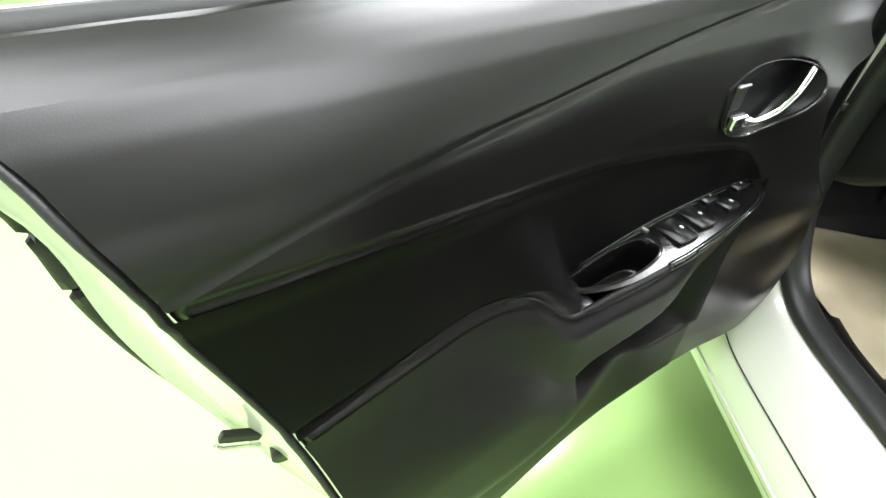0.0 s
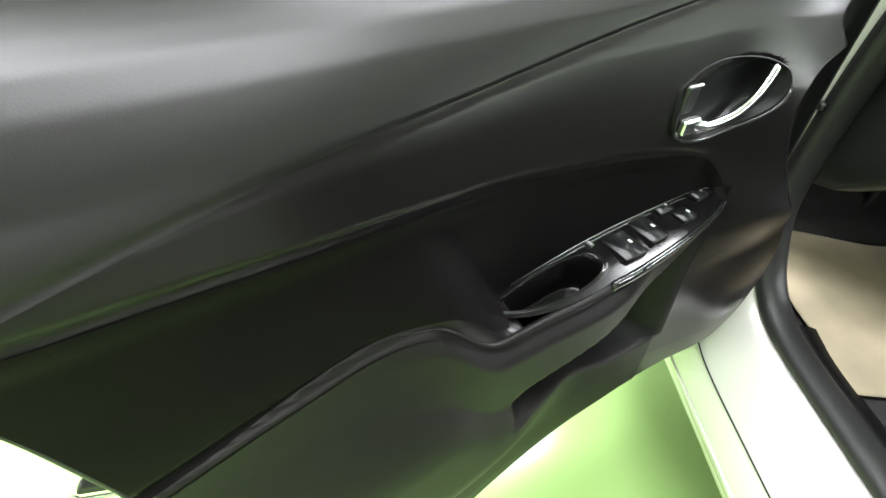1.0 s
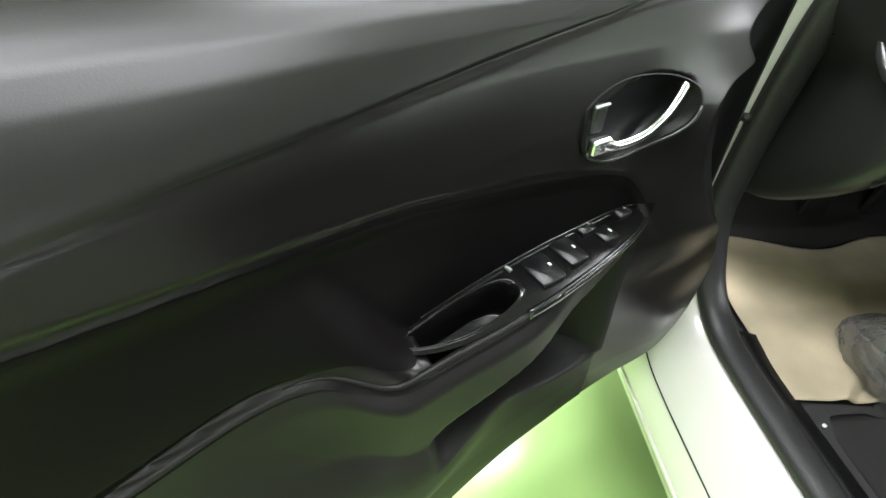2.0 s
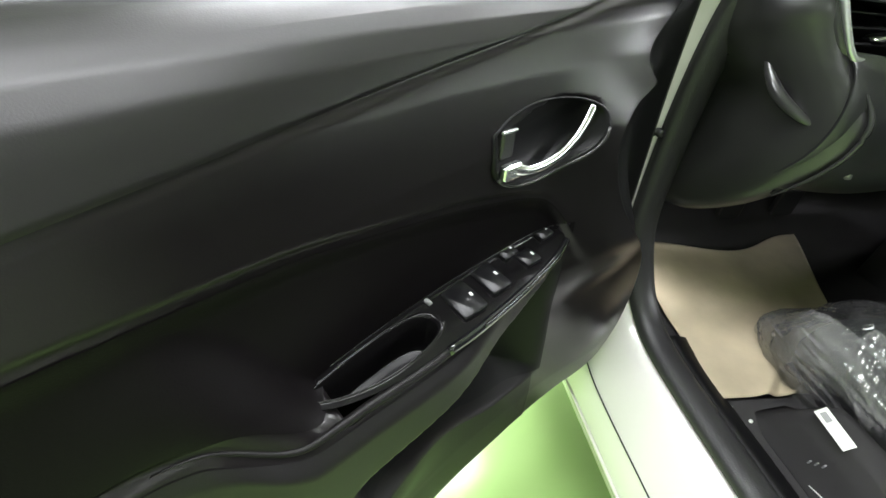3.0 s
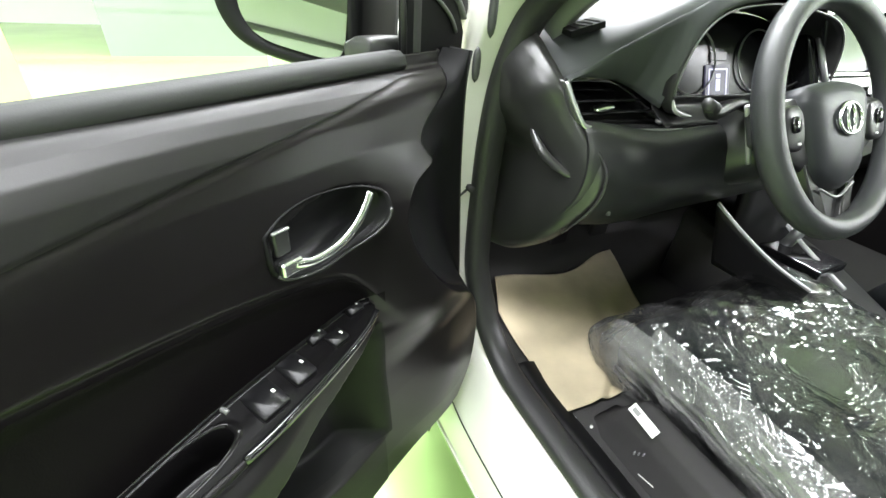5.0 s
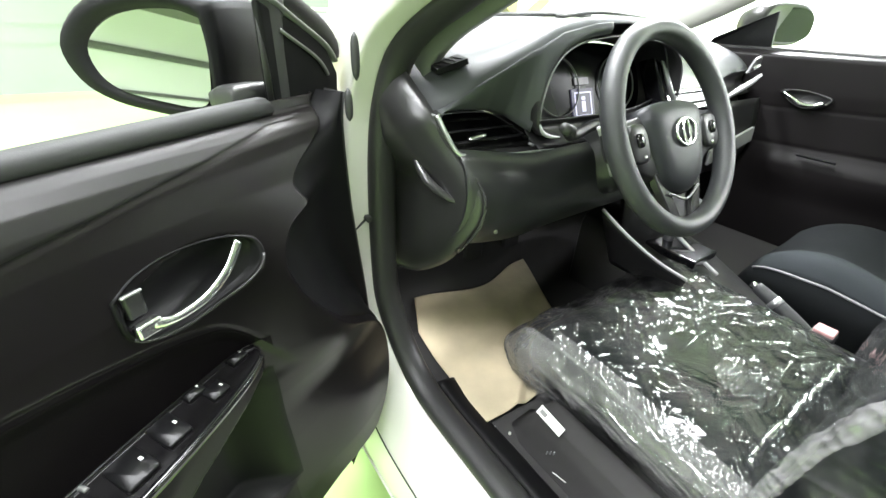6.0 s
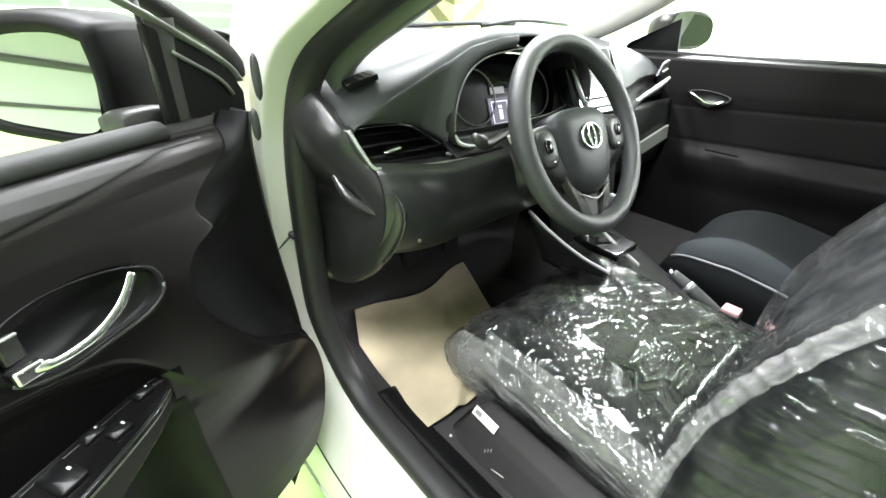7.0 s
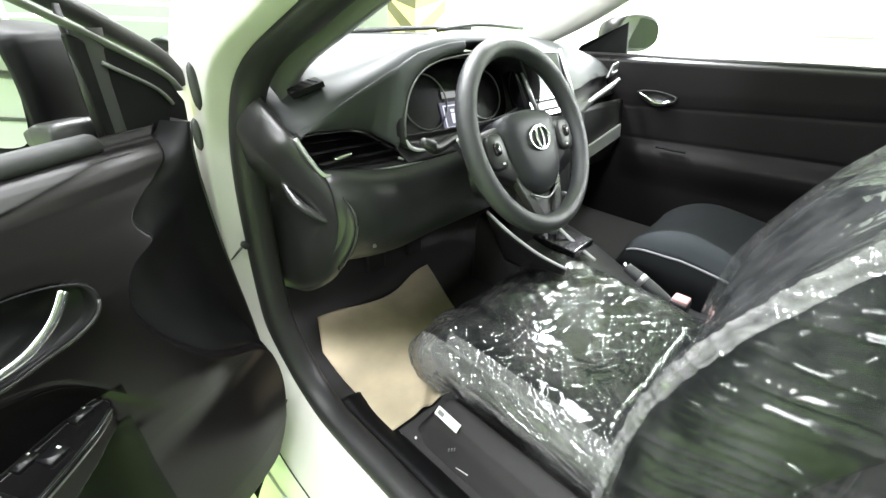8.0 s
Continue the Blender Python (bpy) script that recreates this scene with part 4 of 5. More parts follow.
def top_fast(s, t):
    x = -0.69 + 1.36 * s
    y, z = PR40[int(round(t * 40))]
    z += arch(x) * (0.03 * step(0.36, 0.05, y) + 0.068 * step(0.06, -0.02, y)) + 0.02 * gauss(x + 0.31, 0.22) * step(0.4, 0.1, y) - 0.012 * step(-0.6, -0.7, x)
    return (x, dash_x(x, y) - 0.012 * arch(x) * step(0.03, -0.02, y), z)


dash = link("dashboard", *grid(top_fast, 70, 40), M_DASH, car, "grey grained dashboard with a soft curved top", thick=0.004, sub=1)


FACE_X = (-0.684, -0.635, -0.58, -0.543, -0.52, -0.511, -0.507, -0.496, -0.48, -0.452, -0.405, -0.36)


def face_fn(s, t):
    # from the edge of the top down to the vent, then to the rim of the instrument hood
    x = -0.684 + 0.324 * s
    xt, yt, zt = top_fast((x + 0.69) / 1.36, 1.0)
    yb = along(x, FACE_X, (-0.019, -0.005, 0.002, 0.002, -0.011, -0.03, -0.041, -0.04, -0.038, -0.035, -0.03, -0.028))
    zb = along(x, FACE_X, (0.916, 0.913, 0.907, 0.896, 0.882, 0.874, 0.94, 0.962, 0.982, 0.998, 1.008, 1.013))
    return (x, yt + (yb - yt) * t - 0.004 * math.sin(math.pi * t), zt + 0.002 + (min(zb, zt) - zt) * t)


link("dash_face", *grid(face_fn, 90, 12), M_DASH, dash, "grey grained front face of the dashboard", thick=0.003)
PL40 = smooth_curve(PROFLOW, 30)


def low_fn(s, t):
    x = -0.665 + 1.32 * s
    y, z = PL40[int(round(t * 30))]
    z += 0.02 * step(-0.5, -0.66, x)
    return (x, dash_x(x, y) - 0.012 * gauss(x + 0.58, 0.1) + 0.05 * step(0.0, 0.2, x), z)


link("lower_panel", *grid(low_fn, 60, 30), M_DASH2, dash, "dark lower dash panel", thick=0.004, sub=1)
link("mid_recess", *grid(lambda s, t: (-0.5 + 1.17 * s, dash_x(-0.5 + 1.17 * s, -0.012 + 0.02 * math.sin(math.pi * t)) - 0.03 * t, 0.916 - 0.066 * t - 0.03 * arch(-0.5 + 1.17 * s) * (1 - t)), 60, 8), M_DARK, dash, "black recessed band", thick=0.003)
# end cap by the door opening, its rear edge rolled inwards
cap = smooth_curve([(-0.69, 0.1, 0.972), (-0.694, 0.045, 0.962), (-0.69, 0.012, 0.94), (-0.683, -0.017, 0.914), (-0.672, -0.03, 0.89), (-0.662, -0.044, 0.866), (-0.65, -0.066, 0.842), (-0.643, -0.083, 0.82), (-0.641, -0.088, 0.8), (-0.642, -0.083, 0.77), (-0.646, -0.06, 0.728), (-0.65, -0.015, 0.672), (-0.655, 0.06, 0.615), (-0.66, 0.13, 0.59)], 70)


def cap_fn(s, t):
    x, y, z = cap[int(round(s * 70))]
    # towards the dash front the panel flattens
    q = math.sin(math.pi / 2 * min(1.0, t / 0.3))
    cy, cz = 0.17, 0.79
    k = t * 0.92
    return (x - 0.006 - 0.026 * q * (1 - 0.35 * step(0.85, 0.62, z)) + 0.006 * (1 - step(0, 0.06, t)), y + (cy - y) * k, z + (cz - z) * k * 0.9)


link("end_cap", *grid(cap_fn, 70, 30), M_ENDCAP, dash, "dark end panel of the dashboard", thick=0.003)
for pts, r in (([(-0.69, 0.028, 0.856), (-0.69, 0.012, 0.836), (-0.684, -0.012, 0.816), (-0.67, -0.038, 0.801), (-0.657, -0.052, 0.795)], 0.0075), ([(-0.672, 0.0, 0.843), (-0.667, -0.02, 0.828), (-0.66, -0.042, 0.812), (-0.653, -0.058, 0.801)], 0.0045)):
    link("knee_lip", *tube(smooth_curve(pts, 24), lambda t: r * (0.15 + 0.85 * math.sin(math.pi * t)), 14), M_SHINE, dash, "shiny moulded lip")
link("cap_edge", *tube([(x - 0.002, y - 0.001, z) for x, y, z in cap[30:58]], lambda t: 0.0032 * math.sin(math.pi * (0.08 + 0.84 * t)), 8), M_SHINE, dash, "edge of the end panel")
# side vent: a lens-shaped hollow with slats
VENT = smooth_curve([(-0.682, -0.017, 0.914), (-0.635, -0.003, 0.911), (-0.58, 0.006, 0.905), (-0.543, 0.008, 0.893), (-0.513, -0.006, 0.874), (-0.487, -0.026, 0.857), (-0.464, -0.041, 0.847), (-0.52, -0.046, 0.85), (-0.58, -0.047, 0.856), (-0.63, -0.046, 0.861), (-0.66, -0.042, 0.866), (-0.674, -0.03, 0.889), (-0.682, -0.017, 0.914)], 72)[:-1]
vc = Vector((-0.592, -0.02, 0.882))
link("vent_box", *rings([[vc + (Vector(v) - vc) * k + Vector((0, d, 0)) for v in VENT] for k, d in ((1.1, 0.012), (1.04, -0.001), (1.0, -0.003), (0.955, 0.002), (0.93, 0.03), (0.86, 0.05))], caps=False), M_SHINE, dash, "glossy black hollow of the air vent")
link("vent_back", *rings([[vc + (Vector(v) - vc) * k + Vector((0, 0.05, 0)) for v in VENT] for k in (0.9, 0.3, 0.02)], caps=False), M_MATT, dash, "black vent back")
fin = smooth_curve([(-0.684, -0.02, 0.915), (-0.675, -0.033, 0.89), (-0.664, -0.045, 0.868), (-0.65, -0.049, 0.8635), (-0.609, -0.05, 0.8595), (-0.544, -0.049, 0.853), (-0.462, -0.043, 0.8465)], 48)
link("vent_finisher", *tube(fin, lambda t: 0.0036 * (1 - 0.45 * t), 8), M_SILVER, dash, "silver vent finisher")
for z0, xa, xb in ((0.902, -0.668, -0.575), (0.889, -0.664, -0.53), (0.876, -0.656, -0.51)):
    link("vent_slat", *tube([(xa, -0.008 - (0.9 - z0) * 0.9, z0), ((xa + xb) / 2, 0.0 - (0.9 - z0) * 0.9, z0 - 0.003), (xb, 0.004 - (0.9 - z0) * 0.9, z0 - 0.006)], 0.005, 10, 0.28), M_MATT, dash, "black vent slat")
link("vent_knob", *rings([[Vector((-0.62 + x, -0.034 + d, 0.882 + y + 0.12 * x)) for x, y in oval(0, 0, 0.016 * k, 0.003 * k, 16, 2.5)] for k, d in ((1, 0.012), (1, 0), (0.7, -0.003))]), M_CHROME, dash, "bright vent knob")
link("vent_tip", *tube([(-0.516, -0.035, 0.861), (-0.508, -0.037, 0.857)], 0.0025, 6), M_GREYTRIM, dash)
# defroster slot on the top
sm = Matrix(((0.955, 0.03, -0.29, -0.6332), (-0.1, 0.995, 0.0, 0.0262), (0.277, 0.01, 0.957, 0.9712), (0, 0, 0, 1)))
link("defroster_slot", *slab([(-0.03, -0.0155), (0.02, -0.0165), (0.026, 0.0185), (-0.022, 0.0175)], 0.008, sm @ Matrix.Translation((0, 0, -0.0045))), M_MATT, dash, "black defroster slot", bevel=0.001)
for k in range(4):
    link("slot_bar", *box(-0.018 + 0.01 * k, -0.014, 0.0028, -0.0165 + 0.01 * k, 0.015, 0.0044, sm), M_CARPET, dash, smooth=False)
link("dash_seam", *tube(smooth_curve([(-0.6, 0.36, 1.017), (-0.45, 0.38, 1.024), (-0.3, 0.4, 1.031)], 16), 0.003, 6), M_RUBBER, dash, "dark slot along the windscreen")
# instrument hood and cluster
half = [(-0.146, -0.038, 0.866), (-0.176, -0.04, 0.871), (-0.194, -0.04, 0.886), (-0.198, -0.04, 0.912), (-0.194, -0.039, 0.938), (-0.186, -0.038, 0.96), (-0.17, -0.036, 0.98), (-0.142, -0.033, 0.996), (-0.095, -0.028, 1.006)]
RIM = smooth_curve([(-0.31 + x, y, z) for x, y, z in half] + [(-0.31, -0.024, 1.013)] + [(-0.31 - x, y, z) for x, y, z in half[::-1]], 60)
hl = []
for k, dy in ((1.03, 0.012), (1.008, 0.002), (1.0, -0.002), (0.985, -0.002), (0.97, 0.006), (0.92, 0.05), (0.86, 0.09)):
    hl.append([Vector((-0.31 + (x + 0.31) * k, y + dy, 0.93 + (z - 0.93) * k)) for x, y, z in RIM])
link("instrument_hood", *rings(hl, caps=False, closed=False), M_RUBBER, dash, "black instrument hood", thick=0.003)
# grey rod along the upper rim, drawn for the highlight on its edge
link("hood_edge", *tube([(x, y - 0.003, z) for x, y, z in RIM[8:52]], 0.0014, 8), M_GREYTRIM, dash, "thin grey ring of the hood")
cf = Matrix.Translation((-0.31, 0.036, 0.925)) @ Euler((radians(-22), 0, 0)).to_matrix().to_4x4()
link("cluster_face", *slab([(x, y) for x, y in oval(0, 0, 0.165, 0.075, 40, 3)], 0.006, cf @ Euler((radians(90), 0, 0)).to_matrix().to_4x4()), M_CLUSTER, dash, "black instrument face", smooth=False)
for cx in (-0.085, 0.085):
    link("gauge_ring", *tube([cf @ Vector((cx + 0.055 * math.cos(a), -0.01, 0.05 * math.sin(a))) for a in np.linspace(0, 2 * math.pi, 40, endpoint=False)], 0.0015, 6, cyclic=True), M_GREYTRIM, dash, "grey gauge ring")
dm = cf @ Matrix.Translation((-0.018, -0.0075, -0.032))
link("display_panel", *box(-0.032, -0.001, -0.03, 0.03, 0.006, 0.027, dm), M_DISPDIM, dash, "dim violet display", smooth=False)
for b in ((-0.025, -0.022, 0.022, -0.0197), (-0.025, 0.0187, 0.022, 0.021), (-0.025, -0.022, -0.0227, 0.021), (0.0197, -0.022, 0.022, 0.021)):
    link("display_border", *box(b[0], -0.002, b[1], b[2], -0.001, b[3], dm), M_DISPLAY, dash, "lit display border", smooth=False)
link("display_bar", *box(-0.006, -0.002, -0.014, 0.004, -0.001, 0.005, dm), M_DISPLAY, dash, "lit display figure", smooth=False)
link("display_dot", *box(-0.006, -0.002, 0.007, 0.004, -0.001, 0.013, dm), M_DISPLAY, dash, "lit display figure", smooth=False)
link("display_caption", *box(-0.02, -0.002, 0.034, 0.018, 0.0, 0.046, dm), M_GREYLIT, dash, "grey lit caption", smooth=False)
link("cluster_shelf", *tube(smooth_curve([(-0.505, -0.042, 0.89), (-0.497, -0.044, 0.877), (-0.48, -0.045, 0.87), (-0.455, -0.044, 0.866)], 16), lambda t: 0.0035 * math.sin(math.pi * (0.1 + 0.8 * t)), 10), M_TRIMPAINT, dash, "bright lower trim of the instrument hood")
# centre screen
cs = Matrix.Translation((-0.045, -0.012, 0.95)) @ Euler((radians(-30), 0, 0)).to_matrix().to_4x4()
link("screen_frame", *box(-0.105, 0.0, -0.085, 0.105, 0.04, 0.07, cs), M_PIANO, dash, "glossy black screen surround", bevel=0.008)
link("screen", *box(-0.078, -0.003, -0.035, 0.078, 0.001, 0.06, cs), M_SCREEN, dash, "dark grey touch screen", smooth=False)
for sx in (-1, 1):
    link("screen_rail", *tube([cs @ Vector((sx * 0.097, -0.004, 0.068)), cs @ Vector((sx * 0.092, -0.006, 0.0)), cs @ Vector((sx * 0.086, -0.008, -0.09))], 0.005, 8), M_SILVER, dash, "silver rail beside the screen")
link("screen_keys", *box(-0.075, -0.006, -0.068, 0.075, 0.0, -0.046, cs), M_DARK, dash, "row of dark keys", bevel=0.003)
link("key_edge", *box(-0.075, -0.008, -0.045, 0.075, -0.002, -0.041, cs), M_SILVER, dash, smooth=False)
link("console_riser", *grid(lambda s, t: (-0.15 + 0.3 * s, -0.02 - 0.06 * t + 0.03 * abs(2 * s - 1), 0.88 - 0.34 * t), 12, 16), M_DARK, dash, "dark centre stack", thick=0.02)
# passenger side trim
link("passenger_finisher", *rings([[Vector((x, y - 0.004, z - h)), Vector((x, y - 0.009, z)), Vector((x, y - 0.004, z + h)), Vector((x, y + 0.006, z))] for x, y, z, h in smooth_curve([(0.2, 0.045, 0.822, 0.006), (0.29, 0.055, 0.843, 0.008), (0.4, 0.06, 0.868, 0.01), (0.51, 0.06, 0.896, 0.012), (0.56, 0.062, 0.912, 0.006)], 24)]), M_TRIMPAINT, dash, "silver trim strip")
link("passenger_vent", *slab([(0.515, 0.915), (0.585, 0.928), (0.58, 0.965), (0.545, 0.955)], 0.01, Matrix(((1, 0, 0, 0), (0, 0, 1, 0.078), (0, 1, 0, 0), (0, 0, 0, 1)))), M_DARK, dash, "black air vent", bevel=0.003)
link("vent_knob", *tube([(0.535, 0.074, 0.93), (0.565, 0.074, 0.938)], 0.004, 8), M_SILVER, dash, "silver vent knob")
link("glove_finisher", *slab([(0.37, 0.664), (0.645, 0.708), (0.625, 0.757), (0.36, 0.711)], 0.01, Matrix(((1, 0, 0, 0), (0, 0, 1, 0.038), (0, 1, 0, 0), (0, 0, 0, 1)))), M_TRIMPAINT, dash, "silver lower trim", bevel=0.003)
link("glove_box", *grid(lambda s, t: (0.16 + 0.5 * s, 0.07 - 0.02 * math.sin(math.pi * t), 0.84 - 0.22 * t), 12, 12), M_DARK, dash, "dark glove box lid", thick=0.02)
link("dash_clip", *tube([(-0.605, -0.072, 0.757), (-0.602, -0.074, 0.742)], 0.0035, 6), M_SILVER, dash, "small bright clip")
link("under_cover", *grid(lambda s, t: (-0.66 + 0.5 * s, 0.1 + 0.25 * t, 0.655 - 0.03 * t - 0.02 * math.sin(math.pi * s)), 10, 8), M_CARPET, dash, "black cover under the dash", thick=0.01)
for px in (-0.36, -0.22):
    link("pedal", *box(px - 0.03, 0.24, 0.44, px + 0.03, 0.255, 0.52), M_RUBBER, car, "black rubber pedal", bevel=0.006)
    link("pedal_arm", *tube([(px, 0.25, 0.5), (px, 0.29, 0.62), (px, 0.27, 0.7)], 0.009, 8), M_DARK, car)

# ---- car: steering wheel ----
WH = Matrix.Translation((-0.305, -0.15, 0.888)) @ Euler((radians(61), 0, 0)).to_matrix().to_4x4()


def ring_pt(a, r=0.161):
    return WH @ Vector((r * math.cos(a), r * math.sin(a) * 0.985, 0))


wheel = link("steering_wheel", *tube([ring_pt(2 * math.pi * i / 96) for i in range(96)], 0.0165, 18, 1.05, cyclic=True, up=WH.to_3x3() @ Vector((0, 0, 1))), M_LEATHER, car, "black leather steering wheel rim")
HB = smooth_curve([(-0.082, 0.022), (-0.066, 0.042), (0.0, 0.05), (0.066, 0.042), (0.082, 0.022), (0.074, -0.03), (0.052, -0.083), (0.0, -0.104), (-0.052, -0.083), (-0.074, -0.03), (-0.082, 0.022)], 60)[:-1]
link("airbag_hub", *rings([[WH @ Vector((x * k, y * k - 0.002, d)) for x, y in HB] for k, d in ((0.85, -0.06), (0.97, -0.04), (1.0, -0.012), (0.97, -0.002), (0.88, 0.006), (0.6, 0.012), (0.2, 0.014))]), M_HUB, wheel, "grey airbag hub")
for sx in (-1, 1):
    sp = [[WH @ Vector((sx * x, y0 + (y1 - y0) * q, zz)) for q, zz in ((0, -0.03), (0, -0.01), (0.15, -0.004), (0.85, -0.004), (1, -0.01), (1, -0.03))] for x, y0, y1 in ((0.06, -0.075, 0.03), (0.1, -0.055, 0.028), (0.14, -0.035, 0.022), (0.156, -0.026, 0.018))]
    link("spoke", *rings(sp), M_DARK, wheel, "black side spoke", bevel=0.004)
    link("switch_pod", *rings([[WH @ Vector((sx * (0.108 + x), -0.012 + y, d)) for x, y in oval(0, 0, 0.024 * k, 0.03 * k, 24, 3.2)] for k, d in ((1, -0.008), (1, 0.001), (0.85, 0.004))]), M_DASH2, wheel, "dark switch pod")
    link("pod_key", *rings([[WH @ Vector((sx * (0.11 + x), -0.008 + y, d)) for x, y in oval(0, 0, 0.008 * k, 0.011 * k, 16, 3)] for k, d in ((1, 0.002), (1, 0.007), (0.8, 0.009))]), M_PIANO, wheel, "glossy key")
    link("pod_mark", *box(sx * 0.103 - 0.002, -0.034, 0.004, sx * 0.103 + 0.002, -0.031, 0.006, WH), M_LABEL, wheel, smooth=False)
    lw = [[WH @ Vector((sx * (x + q * 0.013), y, zz)) for q, zz in ((-1, -0.02), (-1, -0.006), (1, -0.006), (1, -0.02))] for x, y in smooth_curve([(0.062, -0.05), (0.05, -0.09), (0.035, -0.13), (0.03, -0.152)], 10)]
    link("lower_spoke", *rings(lw), M_SHINE, wheel, "grey lower spoke", bevel=0.003)
link("spoke_plate", *slab([(-0.03, -0.155), (0.03, -0.155), (0.045, -0.095), (-0.045, -0.095)], 0.012, WH @ Matrix.Translation((0, 0, -0.026))), M_DARK, wheel, "dark lower spoke plate", bevel=0.003)
link("spoke_highlight", *tube([WH @ Vector((x, y, -0.002)) for x, y in smooth_curve([(-0.045, -0.098), (0.0, -0.114), (0.045, -0.098)], 14)], 0.002, 6), M_GREYTRIM, wheel, "thin bright edge under the hub")
link("emblem_ring", *tube([WH @ Vector((0.029 * math.cos(a), -0.008 + 0.021 * math.sin(a), 0.016)) for a in np.linspace(0, 2 * math.pi, 36, endpoint=False)], 0.0024, 8, cyclic=True), M_CHROME, wheel, "chrome emblem ring")
link("emblem_core", *tube([WH @ Vector((0.0095 * math.cos(a), -0.008 + 0.019 * math.sin(a), 0.0165)) for a in np.linspace(0, 2 * math.pi, 30, endpoint=False)], 0.0022, 8, cyclic=True), M_CHROME, wheel, "chrome emblem core")
link("column_cowl", *rings([[WH @ Vector((x, y - 0.012, d)) for x, y in oval(0, 0, rx, ry, 24, 2.6)] for rx, ry, d in ((0.055, 0.05, -0.055), (0.075, 0.062, -0.07), (0.085, 0.07, -0.12), (0.08, 0.075, -0.2))]), M_DASH2, wheel, "grey steering column cowl")
stalk = smooth_curve([WH @ Vector((-0.06, 0.02, -0.065)), WH @ Vector((-0.12, 0.035, -0.055)), Vector((-0.495, -0.1, 0.886)), Vector((-0.52, -0.105, 0.898))], 18)
link("stalk", *tube(stalk, lambda t: 0.008, 12), M_DARK, wheel, "black indicator stalk")
link("stalk_end", *tube([(-0.508, -0.104, 0.894), (-0.53, -0.107, 0.903)], lambda t: 0.009 - 0.002 * t, 14), M_FOOT, wheel, "dark grey stalk end")
link("column_finisher", *tube(smooth_curve([(-0.468, -0.12, 0.9), (-0.455, -0.12, 0.884), (-0.44, -0.12, 0.866), (-0.402, -0.12, 0.816)], 14), 0.0032, 8), M_TRIMPAINT, wheel, "silver column finisher")

# ---- car: centre console ----
cons = link("center_console", *rings([[Vector((x * w + 0.0, y, z)) for x, z in ((-1, 0.32), (-1, h - 0.03), (-0.9, h - 0.008), (-0.7, h), (0.7, h), (0.9, h - 0.008), (1, h - 0.03), (1, 0.32))] for y, w, h in ((0.1, 0.12, 0.6), (-0.02, 0.115, 0.575), (-0.14, 0.105, 0.55), (-0.27, 0.095, 0.5), (-0.42, 0.09, 0.47), (-0.6, 0.09, 0.46))]), M_DARK, car, "black centre console", bevel=0.006)
RAIL = smooth_curve([(-0.25, -0.03, 0.685), (-0.232, -0.09, 0.645), (-0.203, -0.15, 0.606), (-0.165, -0.205, 0.575)], 16)
link("console_rail", *tube(RAIL, 0.0045, 8, 0.7), M_TRIMPAINT, cons, "silver console rail")
link("console_side", *grid(lambda s, t: Vector(RAIL[int(round(s * 16))]) * (1 - t) + Vector((-0.118, RAIL[int(round(s * 16))][1] + 0.02, 0.5)) * t, 16, 8), M_DARK, cons, "black side panel of the console", thick=0.004)
link("console_rail", *tube(smooth_curve([(0.0, -0.03, 0.625), (-0.02, -0.1, 0.595), (-0.02, -0.16, 0.566), (-0.01, -0.21, 0.538)], 16), 0.006, 8, 0.7), M_TRIMPAINT, cons, "silver console rail")
link("shift_plate", *box(-0.075, -0.18, 0.555, 0.03, 0.0, 0.575), M_PIANO, cons, "glossy shift plate", bevel=0.004)
link("shift_lever", *tube([(-0.02, -0.08, 0.56), (-0.02, -0.1, 0.64)], 0.012, 12), M_SILVER, cons, "silver shift lever")
link("shift_knob", *rings([[Vector((-0.02 + x, -0.105 + y, z)) for x, y in oval(0, 0, r, r * 1.2, 20)] for r, z in ((0.014, 0.63), (0.024, 0.645), (0.026, 0.67), (0.02, 0.69), (0.006, 0.695))]), M_LEATHER, cons, "black shift knob")
link("handbrake", *tube(smooth_curve([(0.015, -0.282, 0.54), (0.012, -0.33, 0.522), (0.01, -0.38, 0.5), (0.01, -0.44, 0.47)], 16), lambda t: 0.0125 + 0.003 * math.sin(math.pi * t), 14), M_LEATHER, cons, "black handbrake lever")
link("handbrake_ring", *tube([(0.0128, -0.32, 0.526), (0.012, -0.333, 0.521)], 0.0155, 14), M_SILVER, cons, "silver handbrake ring")
link("handbrake_button", *tube([(0.0155, -0.272, 0.543), (0.015, -0.285, 0.539)], 0.007, 12), M_CHROME, cons, "chrome handbrake button")
link("belt_buckle", *box(-0.02, -0.44, 0.46, 0.02, -0.4, 0.518), M_DARK, car, "black belt buckle", bevel=0.005)
link("buckle_button", *box(-0.017, -0.437, 0.516, 0.017, -0.403, 0.525), M_RED, car, "pale red buckle button", bevel=0.003)


